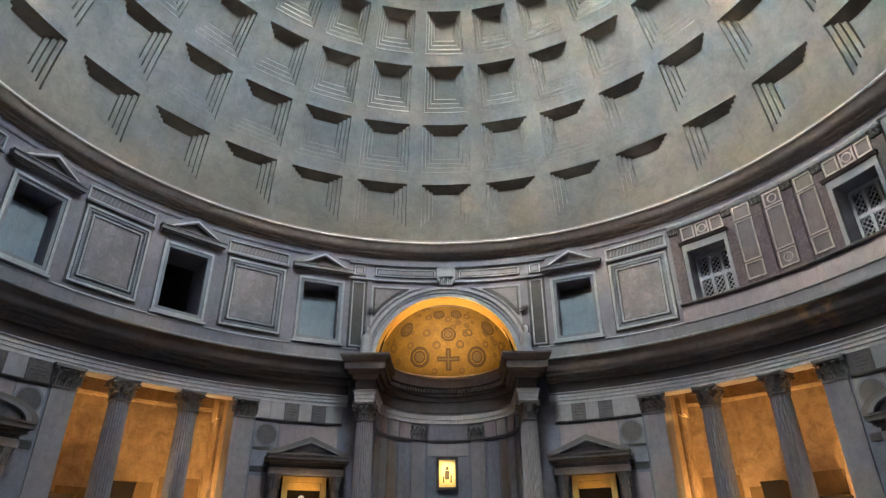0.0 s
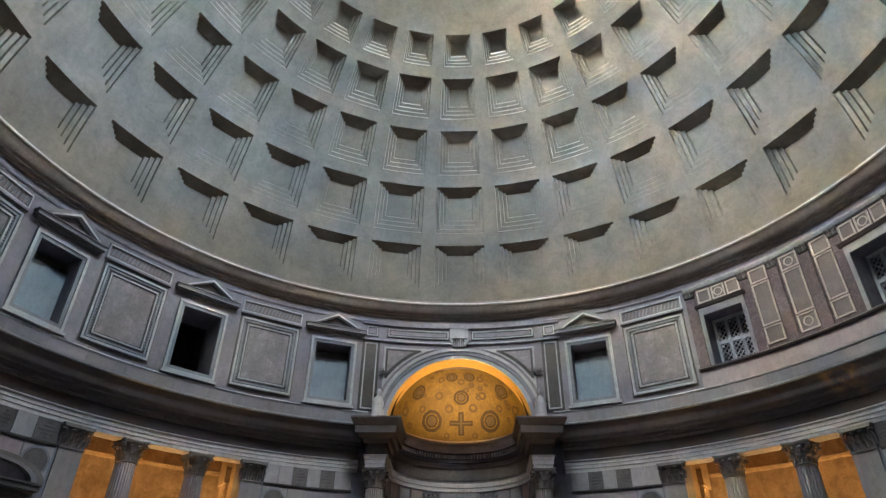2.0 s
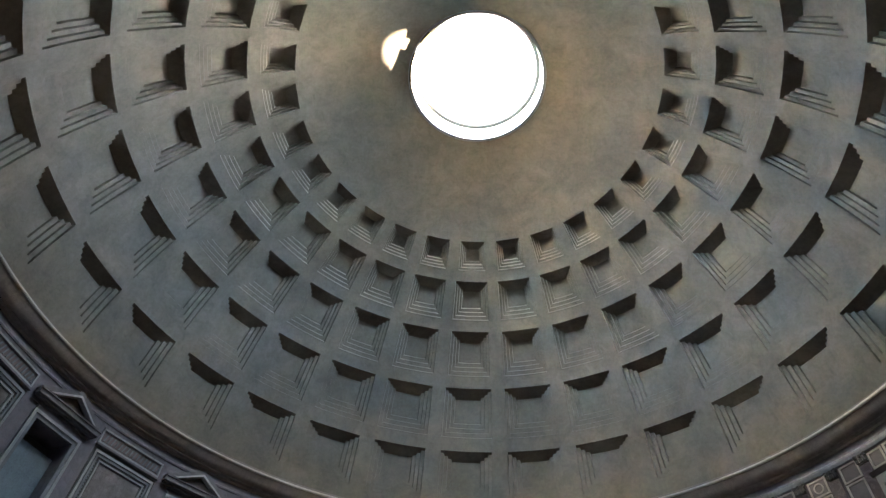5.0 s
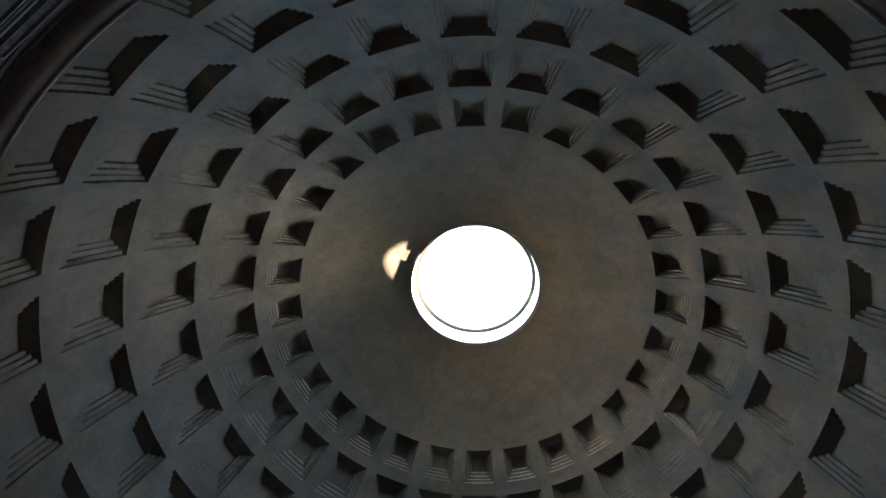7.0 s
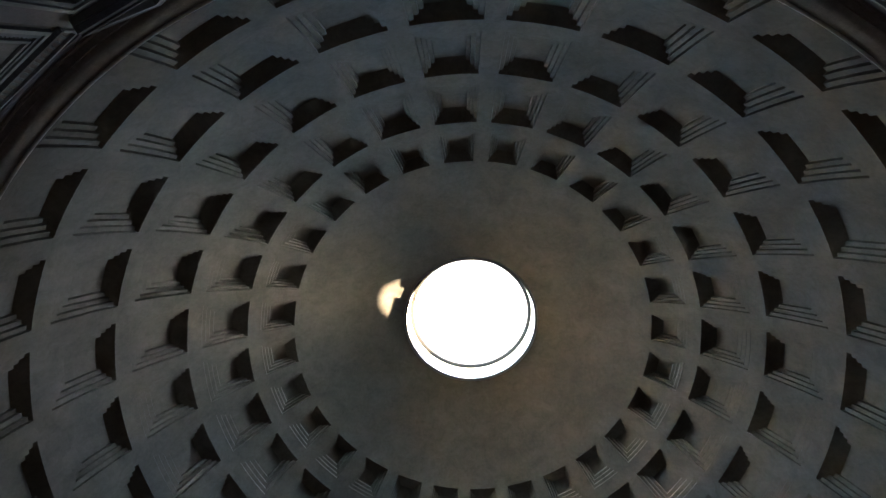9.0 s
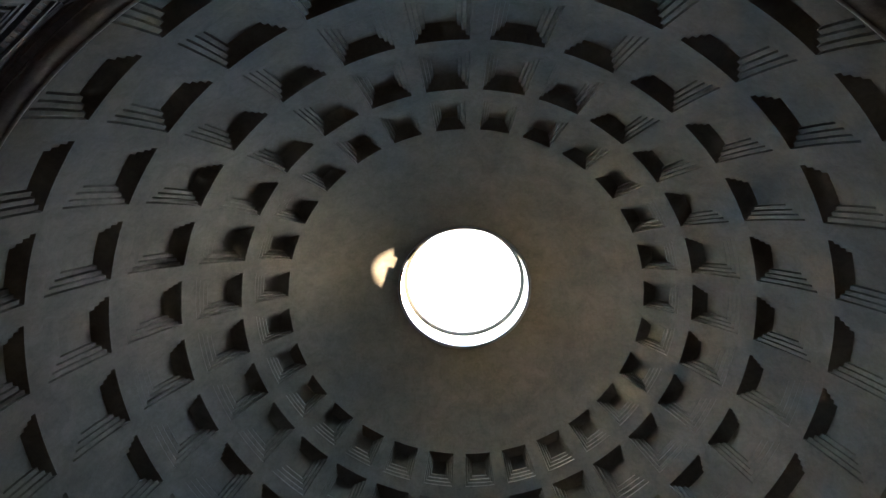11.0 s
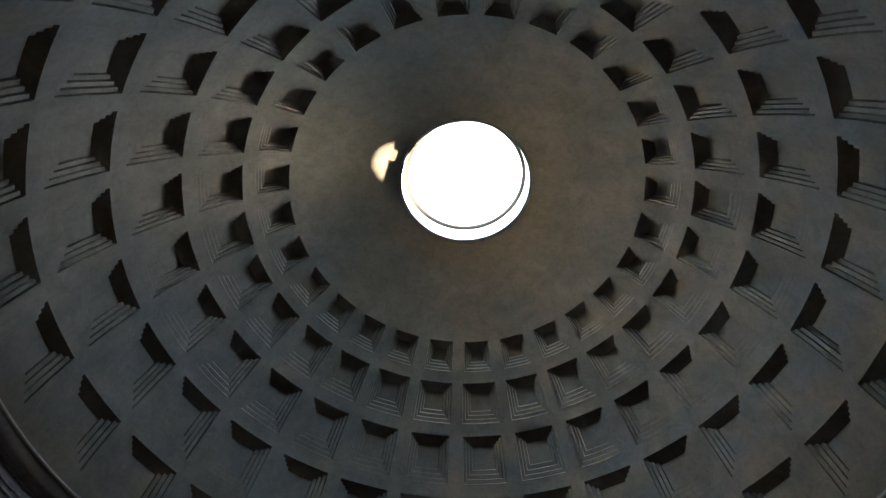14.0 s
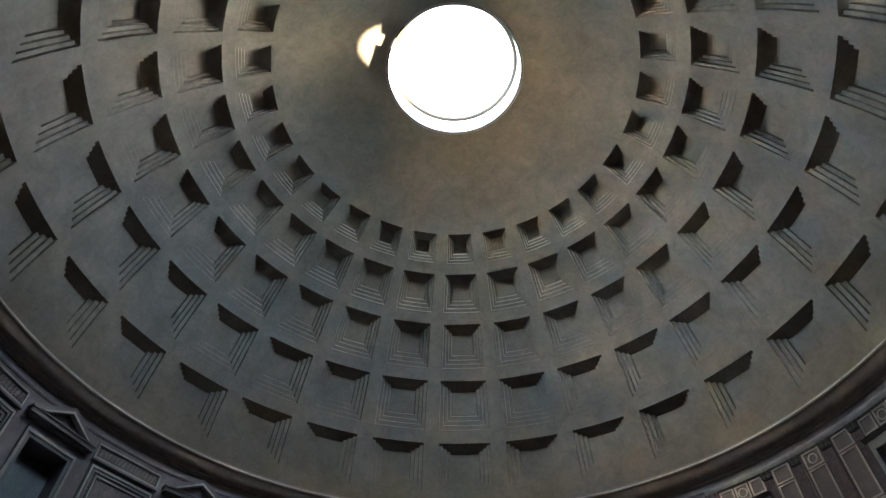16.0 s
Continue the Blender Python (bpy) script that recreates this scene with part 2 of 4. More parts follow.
class Mesh:
    def __init__(self):
        self.v, self.f = [], []

    def add(self, verts, faces):
        k = len(self.v)
        self.v += [tuple(p) for p in verts]
        self.f += [tuple(i + k for i in q) for q in faces]
        return self

    def box(self, x0, x1, y0, y1, z0, z1):
        return self.add([(x, y, z) for z in (z0, z1) for y in (y0, y1) for x in (x0, x1)],
                        [(0, 2, 3, 1), (4, 5, 7, 6), (0, 1, 5, 4), (2, 6, 7, 3), (0, 4, 6, 2), (1, 3, 7, 5)])

    def prism(self, outline, y0, y1):
        """An outline in x and z, drawn out from y0 to y1."""
        n = len(outline)
        return self.add([(x, y, z) for y in (y0, y1) for x, z in outline],
                        [tuple(range(n)), tuple(range(2 * n - 1, n - 1, -1))] + [(i, i + n, (i + 1) % n + n, (i + 1) % n) for i in range(n)])

    def border(self, x0, x1, z0, z1, w, y0, y1):
        """A rectangular frame of width w."""
        a = [(x0, z0), (x1, z0), (x1, z1), (x0, z1)]
        b = [(x0 + w, z0 + w), (x1 - w, z0 + w), (x1 - w, z1 - w), (x0 + w, z1 - w)]
        for i in range(4):
            j = (i + 1) % 4
            self.prism([a[i], a[j], b[j], b[i]], y0, y1)
        return self

    def ring(self, profile, a0=0.0, a1=360.0, n=180, centre=(0, 0)):
        """A closed outline of (r, z), swept round the axis."""
        whole, k = abs(a1 - a0) >= 359.9, len(profile)
        m = n if whole else n + 1
        verts = []
        for i in range(m):
            a = radians(a0 + (a1 - a0) * i / n)
            verts += [(centre[0] + r * math.sin(a), centre[1] + r * math.cos(a), z) for r, z in profile]
        faces = [(i * k + j, i * k + (j + 1) % k, (i + 1) % m * k + (j + 1) % k, (i + 1) % m * k + j) for i in range(n) for j in range(k)]
        if not whole:
            faces += [tuple(range(k - 1, -1, -1)), tuple(range(n * k, n * k + k))]
        return self.add(verts, faces)

    def block(self, r0, r1, a0, a1, z0, z1, n=0):
        return self.ring([(r0, z0), (r1, z0), (r1, z1), (r0, z1)], a0, a1, n or max(1, int(abs(a1 - a0) / 2)))

    def lathe(self, profile, n=24, centre=(0, 0), wave=None):
        """An open outline of (r, z), turned and closed at both ends."""
        k = len(profile)
        verts = []
        for i in range(n):
            a = 2 * math.pi * i / n
            for r, z in profile:
                q = r * (wave(i, z) if wave else 1)
                verts.append((centre[0] + q * math.cos(a), centre[1] + q * math.sin(a), z))
        faces = [(i * k + j, (i + 1) % n * k + j, (i + 1) % n * k + j + 1, i * k + j + 1) for i in range(n) for j in range(k - 1)]
        return self.add(verts, faces + [tuple(i * k for i in range(n - 1, -1, -1)), tuple(i * k + k - 1 for i in range(n))])

    def make(self, name, material, parent=None, label="", smooth=False):
        data = bpy.data.meshes.new(name)
        data.from_pydata(self.v, [], self.f)
        bm = bmesh.new()
        bm.from_mesh(data)
        bmesh.ops.recalc_face_normals(bm, faces=bm.faces)
        bm.to_mesh(data)
        bm.free()
        data.materials.append(material)
        ob = new(name, data)
        if smooth:
            data.shade_smooth()
            data.set_sharp_from_angle(angle=radians(35))
        if parent:
            ob.parent = parent
        if label:
            tagged(ob, label)
        return ob


def thing(name, label, category, m=None, group="", kind=""):
    ob = new(name)
    if m:
        ob.matrix_world = m
    return tagged(ob, label, category, group, kind)


def setting(ob, label, category):
    return tagged(ob, label, category, kind="structure")


def on_wall(r, a, z=0.0):
    """A pose on the round wall: x to the right, y outwards."""
    p = pol(r, a, z)
    return pose(p.x, p.y, p.z, 0, 0, -a)


R = 21.65

# Floor and dome
setting(Mesh().ring([(0.01, 0), (29, 0), (29, -0.4), (0.01, -0.4)], n=120).make("floor", FLOOR), "polished grey and tan marble paving", "floor")

ZC = 20.275
TOPS = [16.6, 28.4, 39.5, 49.5, 57.6]
FEET = [7.9, 19.1, 30.8, 41.8, 51.7]
HALF = [4.94, 5.0, 4.75, 4.85, 4.36]
DROP = [0.046, 0.052, 0.06, 0.066, 0.07]    # how far each step's top edge comes down, by the coffer's height
DEEP = [0.13, 0.125, 0.12, 0.11, 0.1]
FLARE = [0.012, 0.016, 0.022, 0.028, 0.03]
STEP = 360 / 28


def build_dome():
    d = Mesh()

    def at(el, az, r=R):
        e, a = radians(el), radians(az)
        return (r * math.cos(e) * math.sin(a), r * math.cos(e) * math.cos(a), ZC + r * math.sin(e))

    N, V = 6, 6

    def cell(half):
        return [-STEP / 2] + [-half + 2 * half * i / N for i in range(N + 1)]

    def row(el, half):
        return [at(el, k * STEP + c) for k in range(28) for c in cell(half)]

    def strip(a, b):
        n = len(a)
        d.add(a + b, [(i, (i + 1) % n, n + (i + 1) % n, n + i) for i in range(n)])

    oculus = math.degrees(math.acos(4.5 / R))
    el, half = 4.2, HALF[0]
    prev = row(el, half)
    for i in range(5):
        for e in np.linspace(el, FEET[i], 3)[1:]:
            half = HALF[i]
            nxt = row(e, half)
            strip(prev, nxt)
            prev = nxt
        w, e0, e1 = HALF[i], FEET[i], TOPS[i]
        # ribs between the coffers
        for k in range(28):
            for j in range(V):
                a, b = e0 + (e1 - e0) * j / V, e0 + (e1 - e0) * (j + 1) / V
                lo, hi = k * STEP + w, (k + 1) * STEP - w
                mid = (lo + hi) / 2
                d.add([at(a, lo), at(a, mid), at(a, hi), at(b, lo), at(b, mid), at(b, hi)], [(0, 1, 4, 3), (1, 2, 5, 4)])
        # coffers: four steps, each one set in from the one before
        H = e1 - e0
        for k in range(28):
            def outline(s, r, rise=0.0, fall=0, flare=0.0):
                ww, b, t = w * (1 - 0.15 * s - flare), e0 + (0.1 * s + rise) * H, e1 - DROP[i] * (s + fall) * H
                c = k * STEP
                pts = [at(b, c - ww + 2 * ww * j / N, r) for j in range(N)]
                pts += [at(b + (t - b) * j / V, c + ww, r) for j in range(V)]
                pts += [at(t, c + ww - 2 * ww * j / N, r) for j in range(N)]
                pts += [at(t - (t - b) * j / V, c - ww, r) for j in range(V)]
                return pts
            deep = DEEP[i]
            last = outline(0, R)
            n = len(last)
            for s in range(4):
                inner = outline(s, R + deep * (s + 1), 0.01 + 0.005 * i, 1, FLARE[i])
                d.add(last + inner, [(q, (q + 1) % n, n + (q + 1) % n, n + q) for q in range(n)])
                if s < 3:
                    nxt = outline(s + 1, R + deep * (s + 1))
                    d.add(inner + nxt, [(q, (q + 1) % n, n + (q + 1) % n, n + q) for q in range(n)])
                    last = nxt
                else:
                    ww, b, t = w * (1 - 0.15 * 3 - FLARE[i]), e0 + (0.31 + 0.005 * i) * H, e1 - DROP[i] * 4 * H
                    g = [at(b + (t - b) * y / V, k * STEP - ww + 2 * ww * x / N, R + deep * 4) for y in range(V + 1) for x in range(N + 1)]
                    d.add(g, [(y * (N + 1) + x, y * (N + 1) + x + 1, (y + 1) * (N + 1) + x + 1, (y + 1) * (N + 1) + x) for y in range(V) for x in range(N)])
        el, prev = e1, row(e1, w)
    for e in np.linspace(el, oculus, 14)[1:]:
        nxt = row(e, HALF[4])
        strip(prev, nxt)
        prev = nxt
    # the outer shell and the shaft of the oculus
    top = at(oculus, 0)[2]
    outer = [(4.508, top), (4.508, 43.0), (5.6, 43.0)] + [((R + 1.9) * math.cos(radians(e)), ZC + (R + 1.9) * math.sin(radians(e))) for e in range(72, -4, -4)]
    for (r0, z0), (r1, z1) in zip(outer, outer[1:]):
        a, b = ([(r * math.sin(radians(q)), r * math.cos(radians(q)), z) for q in np.linspace(0, 360, 113)[:-1]] for r, z in ((r0, z0), (r1, z1)))
        strip(a, b)
    ob = d.make("ceiling_dome", CONCRETE)
    bm = bmesh.new()
    bm.from_mesh(ob.data)
    bmesh.ops.remove_doubles(bm, verts=bm.verts, dist=0.002)
    bmesh.ops.recalc_face_normals(bm, faces=bm.faces)
    bm.to_mesh(ob.data)
    bm.free()
    ob.data.shade_smooth()
    ob.data.set_sharp_from_angle(angle=radians(25))
    setting(ob, "grey concrete dome with five rings of stepped coffers", "dome ceiling")
    return top


OCULUS_Z = build_dome()
rim = thing("oculus_rim", "bronze moulding round the open oculus of the dome", "oculus rim")
Mesh().ring([(4.46, OCULUS_Z - 0.02), (4.6, OCULUS_Z - 0.048), (4.66, OCULUS_Z - 0.05), (4.7, OCULUS_Z - 0.005), (4.46, OCULUS_Z + 0.1)], n=196).make("lower_moulding", MOULD, rim)
# Pale lining added as a reflector that throws sunlight onto the crown.
Mesh().ring([(4.47, OCULUS_Z + 0.11), (4.47, 42.25), (4.43, 42.55), (4.32, 42.795), (4.5, 42.8), (4.5, OCULUS_Z + 0.11)], n=120).make("shaft_lining", LINING, rim, "pale lining added in the oculus shaft to bounce sunlight")
Mesh().ring([(4.08, 42.8), (4.08, 42.92), (4.7, 43.07), (4.7, 43.01), (4.34, 42.81)], n=120).make("upper_moulding", BLACK, rim, "blackened bronze lip")
# Added plates: their shadow cuts the outline of the sun patch.
for a0, a1, low in ((246.0, 272.0, 0.046), (224.0, 235.5, 0.042)):
    Mesh().ring([(4.455, OCULUS_Z - 0.015), (4.455, OCULUS_Z - low), (4.56, OCULUS_Z - low - 0.006), (4.62, OCULUS_Z - 0.04)], a0, a1, 8).make("bent_plate", BRONZE, rim, "added plate under the rim that shades notches into the sun patch")

# The bright haze of the sky high over the oculus
setting(Mesh().ring([(0.01, 75), (40, 75), (40, 75.1), (0.01, 75.1)], n=48).make("backdrop", haze), "bright hazy sky seen through the oculus", "sky")

# Cornices and walls
# Unseen wall added round the hall to stop sun leaking in.
shell = Mesh().ring([(29.0, -0.4), (30.0, -0.4), (30.0, 24.0), (23.3, 24.0), (23.3, 23.3), (29.0, 23.3)], n=90)
setting(shell.make("wall_outer", SHADETONE), "plain unseen outer wall added to close the round hall to the sun", "wall")
OPEN = 11.0          # half the width of a niche's opening, in degrees
UP = [(21.9, 20.75), (21.58, 20.78), (21.55, 20.9), (21.36, 20.94), (21.34, 21.0), (21.22, 21.06), (21.12, 21.18), (21.03, 21.34), (20.97, 21.5), (20.9, 21.6), (20.88, 21.74), (20.96, 21.79), (20.97, 21.88), (21.06, 21.9), (21.07, 22.0), (21.9, 22.05)]
setting(Mesh().ring(UP, n=240).make("upper_cornice", BROWNSTONE, smooth=True), "brown stone cornice at the foot of the dome", "cornice")

# Pale ring: the highlight along the cornice edge is in its colour.
Mesh().ring([(20.93, 21.6), (20.86, 21.61), (20.825, 21.655), (20.825, 21.72), (20.86, 21.765), (20.94, 21.78)], n=240).make("cornice_lip", LIPLIGHT, bpy.data.objects["upper_cornice"])
APSE = 12.6
ATT0, ATT1 = 13.0, 20.9
WIN = [k * 22.5 for k in range(1, 16) if k != 8]
GRILLED = (45.0, 67.5)
DARK = (315.0, 135.0)


def build_attic():
    w = Mesh()
    A0, A1 = 11.9, 360 - 12.45
    w.block(R, R + 2.2, A0, A1, ATT0, 14.65, 180)
    wall = setting(w.make("wall_attic", ATTIC), "attic storey faced with grey and tan marble", "wall")
    Mesh().block(R, R + 2.2, A0, A1, 18.3, ATT1, 180).make("upper_wall", ATTIC, wall)
    edges = [A0] + [e for c in WIN for e in (c - 3.02, c + 3.02)] + [A1]
    for a, b in zip(edges[::2], edges[1::2]):
        Mesh().block(R, R + 2.2, a, b, 14.65, 18.3).make("pier", ATTIC, wall)
    # plinth of the attic, in marble slabs
    for i in range(60):
        a = 15.6 + i * (360 - 31.2) / 60
        Mesh().block(21.52, 21.66, a + 0.008, a + (360 - 31.2) / 60 - 0.008, 13.0, 13.95, 3).make("slab", PLINTH, wall)
    Mesh().ring([(21.66, 13.96), (21.5, 13.96), (21.47, 14.02), (21.54, 14.1), (21.66, 14.12)], 15.6, 344.4, 200).make("moulding", MOULD, wall)
    Mesh().ring([(21.7, 20.3), (21.6, 20.3), (21.57, 20.4), (21.6, 20.46), (21.7, 20.46)], 15.0, 345, 200).make("moulding", ATTIC, wall)
    return wall


attic_wall = build_attic()
LOW = [(22.6, 10.36), (21.64, 10.36), (21.64, 10.55), (21.6, 10.56), (21.6, 10.75), (21.56, 10.76), (21.56, 10.93), (21.48, 11.0), (21.48, 11.05), (22.6, 11.05)]
FRZ = [(22.6, 11.054), (21.66, 11.054), (21.66, 11.66), (22.6, 11.66)]
COR = [(22.6, 11.664), (21.58, 11.664), (21.55, 11.82), (21.45, 11.86), (21.42, 11.98), (21.14, 12.06), (21.12, 12.14), (21.04, 12.22), (20.97, 12.36), (20.93, 12.52), (20.86, 12.66), (20.76, 12.8), (20.7, 12.95), (20.73, 13.02), (22.6, 13.1)]
ENT = 16.6           # where the round entablature ends beside the apse
for prof, name, mat, lab in ((LOW, "architrave", ARCHI, "white marble architrave with three fasciae"), (FRZ, "frieze", PORPHYRY, "dark red porphyry frieze with the cornice's shade in its colour"),
                             (COR, "lower_cornice", CORNICE, "weathered brown stone cornice above the columns")):
    setting(Mesh().ring(prof, ENT, 360 - ENT, 220).make(name, mat, smooth=True), lab, name.replace("_", " "))

# Paler ring draws the bright line at the cornice's top edge.
Mesh().ring([(20.7, 12.9), (20.64, 12.94), (20.62, 13.02), (20.8, 13.09), (20.8, 12.96)], ENT, 360 - ENT, 220).make("cornice_lip", MOULD, bpy.data.objects["lower_cornice"])
NICHES = (45, 90, 135, 180, 225, 270, 315)


def build_drum():
    w = Mesh()
    edges = [APSE]
    for c in NICHES:
        edges += [c - OPEN, c + OPEN]
    edges.append(360 - APSE)
    for a, b in zip(edges[::2], edges[1::2]):
        w.block(R, R + 1.6, a, b, 0, 10.36)
        w.block(R + 0.3, R + 1.6, a, b, 10.36, 13.1)
    wall = setting(w.make("wall_drum", WALL), "grey veined marble wall of the round hall", "wall")
    for i, c in enumerate(NICHES):
        n = Mesh()
        n.block(27.0, 27.6, c - 12.6, c + 12.6, 0, 12.5)
        n.block(R + 1.6, 27.0, c - 12.6, c - OPEN, 0, 12.5)
        n.block(R + 1.6, 27.0, c + OPEN, c + 12.6, 0, 12.5)
        n.block(22.61, 27.6, c - 12.6, c + 12.6, 12.5, 12.9)
        room = setting(n.make(f"wall_niche_{i + 1}", NICHE), "plastered niche wall, stained ochre", "wall")
        Mesh().ring([(27.02, 10.5), (26.8, 10.55), (26.72, 10.68), (26.85, 10.74), (27.02, 10.78)], c - 11, c + 11, 14).make("moulding", NICHE, room)
        for a, b, top in ((-10.8, -6.2, 6.3), (-5.4, -1.0, 5.6), (1.4, 5.2, 6.1), (5.9, 10.8, 6.45)):
            Mesh().block(26.94, 27.02, c + a, c + b, 0, top, 4).make("panel", DADO, room)
        # fluted pilasters on the side walls
        for s in (-1, 1):
            p = Mesh()
            for k in range(5):
                p.block(24.4 + k * 0.24, 24.56 + k * 0.24, c + s * OPEN, c + s * (OPEN - 0.42), 0.6, 9.6, 1)
            p.block(24.3, 25.6, c + s * OPEN, c + s * (OPEN - 0.3), 0.4, 9.6, 1)
            p.block(24.2, 25.7, c + s * OPEN, c + s * (OPEN - 0.7), 9.6, 10.5, 1)
            p.make("pilaster", NICHE, room)
    # marble facing between the niches: frieze slabs, moulding, roundels and squares
    for k in range(8):
        c = 22.5 + 45 * k
        s = -1 if c > 180 else 1
        near_apse = k in (0, 7)

        def band(o0, o1, z0, z1, mat, name="slab", out=0.035):
            a, b = sorted((c + s * o0, c + s * o1))
            Mesh().block(R - out, R + 0.05, a, b, z0, z1, 2).make(name, mat, wall)

        end = -5.2 if near_apse else -8.2
        for o0, o1, dark in ((6.15, 8.2, 0), (4.0, 6.1, 0), (1.75, 3.95, 1), (-0.25, 1.7, 0), (-2.5, -0.3, 1), (-5.1, -2.55, 0), (-8.2, -5.15, 1)):
            if near_apse and o0 < -5.2:
                continue
            band(o0, o1, 9.36, 10.34, DARKSLAB if dark else LIGHTSLAB, out=0.03 if dark else 0.04)
            if dark:
                for q in range(5):
                    w0 = o0 + (o1 - o0) * (0.12 + 0.76 * abs((q - 2) / 2) * 0.4)
                    band(w0, o0 + o1 - w0, 9.46 + q * 0.17, 9.53 + q * 0.17, DARKSTONE, "inlay", 0.04)
        for z0, z1, out in ((9.2, 9.27, 0.05), (9.27, 9.33, 0.09)):
            band(end, 8.2, z0, z1, DARKSTONE, "moulding", out)
        for o0 in ((4.55, -8.15) if not near_apse else (4.55,)):
            band(o0, o0 + 3.6, 7.75, 9.15, LIGHTSLAB)
            m = on_wall(R - 0.04, c + s * (o0 + 1.8), 8.45)
            disc = Mesh()
            disc.add([(0, -0.03, 0)] + [(0.56 * math.cos(q * math.pi / 14), -0.03, 0.56 * math.sin(q * math.pi / 14)) for q in range(28)]
                     + [(0.56 * math.cos(q * math.pi / 14), 0.05, 0.56 * math.sin(q * math.pi / 14)) for q in range(28)],
                     [(0, 1 + q, 1 + (q + 1) % 28) for q in range(28)] + [(1 + q, 29 + q, 29 + (q + 1) % 28, 1 + (q + 1) % 28) for q in range(28)])
            d = disc.make("roundel", DARKSLAB, wall)
            d.matrix_world = m
            ring = Mesh()
            ring.add([((0.56 + 0.1 * (q % 2)) * math.cos(q // 2 * math.pi / 14), -0.035, (0.56 + 0.1 * (q % 2)) * math.sin(q // 2 * math.pi / 14)) for q in range(56)],
                     [(2 * q, 2 * q + 1, (2 * q + 3) % 56, (2 * q + 2) % 56) for q in range(28)])
            ring.make("roundel_border", WALLGREY, wall).matrix_world = m
        band(-4.6 if near_apse else -4.4, 4.35, 7.75, 9.12, TANSLAB)
        for z0, z1, mat in ((7.6, 7.7, DARKSTONE), (6.75, 7.55, WALLGREY), (6.4, 6.7, DARKSTONE)):
            band(5.6, 8.2, z0, z1, mat)
            if not near_apse:
                band(-8.2, -5.6, z0, z1, mat)
        for z0 in (2.2, 4.3):
            band(5.7, 8.1, z0, z0 + 1.9, TANSLAB if z0 > 3 else LIGHTSLAB)
            if not near_apse:
                band(-8.1, -5.7, z0, z0 + 1.9, WALLGREY if z0 > 3 else LIGHTSLAB)
    return wall


drum = build_drum()


# Columns and pilasters
def leaf(mesh, base, across, out, z0, h, w, r0, curl):
    """An acanthus leaf: it rises from its foot, and its tip curls outwards."""
    rows = []
    for i in range(7):
        t = i / 6
        push = r0 + curl * t ** 2.6
        z = z0 + h * (1.12 * t - 0.2 * t ** 5)
        half = w * (0.72 + 0.5 * t * (1.35 - t)) * (1 - 0.75 * max(0, t - 0.72) / 0.28) * (1 + (0.12 if i % 2 else -0.06))
        c = Vector(base) + Vector(out) * push
        for k, bulge in ((-1, 0.0), (-0.5, 0.05), (0, 0.02), (0.5, 0.05), (1, 0.0)):
            p = c + Vector(across) * (half * k) + Vector(out) * bulge
            rows.append((p.x, p.y, z))
        c = c - Vector(out) * 0.05
        rows.append((c.x, c.y, z))
    faces = []
    for i in range(6):
        a, b = i * 6, i * 6 + 6
        for k in range(4):
            faces.append((a + k, a + k + 1, b + k + 1, b + k))
        faces += [(a + 4, a + 5, b + 5, b + 4), (a + 5, a, b, b + 5)]
    faces.append(tuple(range(36, 42)))
    mesh.add(rows, faces)


def scroll(mesh, x, y, z, out, r=0.13, w=0.09):
    """A volute: a coil that winds inwards."""
    o = Vector(out).normalized()
    side = Vector((-o.y, o.x, 0)) * w
    pts = []
    for i in range(15):
        a, q = i * 0.62, r * (1 - i / 18)
        c = Vector((x, y, z)) + o * (q * math.cos(a)) + Vector((0, 0, q * math.sin(a)))
        d = Vector((x, y, z)) + o * (q * 0.7 * math.cos(a)) + Vector((0, 0, q * 0.7 * math.sin(a)))
        pts += [c - side, c + side, d + side, d - side]
    mesh.add(pts, [(4 * i + k, 4 * i + (k + 1) % 4, 4 * i + 4 + (k + 1) % 4, 4 * i + 4 + k) for i in range(14) for k in range(4)])


def shaft_profile(h0, h1, r):
    return [(r * (1 - 0.14 * s ** 1.6), h0 + (h1 - h0) * s) for s in [i / 8 for i in range(9)]]


def round_capital():
    c = Mesh().lathe([(0.5, 9.26), (0.55, 9.28), (0.55, 9.34), (0.48, 9.36), (0.49, 9.7), (0.54, 10.0), (0.66, 10.2)], 24)
    for i in range(8):
        a = i * math.pi / 4
        o = (math.cos(a), math.sin(a), 0)
        leaf(c, (0, 0, 0), (-o[1], o[0], 0), o, 9.36, 0.36, 0.2, 0.5, 0.2)
        a += math.pi / 8
        o = (math.cos(a), math.sin(a), 0)
        leaf(c, (0, 0, 0), (-o[1], o[0], 0), o, 9.5, 0.5, 0.19, 0.5, 0.22)
    for i in range(4):
        a = math.pi / 4 + i * math.pi / 2
        o = Vector((math.cos(a), math.sin(a), 0))
        scroll(c, o.x * 0.8, o.y * 0.8, 10.08, o)
        for s in (-0.5, 0.5):
            q = Vector((math.cos(a + s), math.sin(a + s), 0))
            scroll(c, q.x * 0.6, q.y * 0.6, 10.06, q, 0.09, 0.06)
    return c


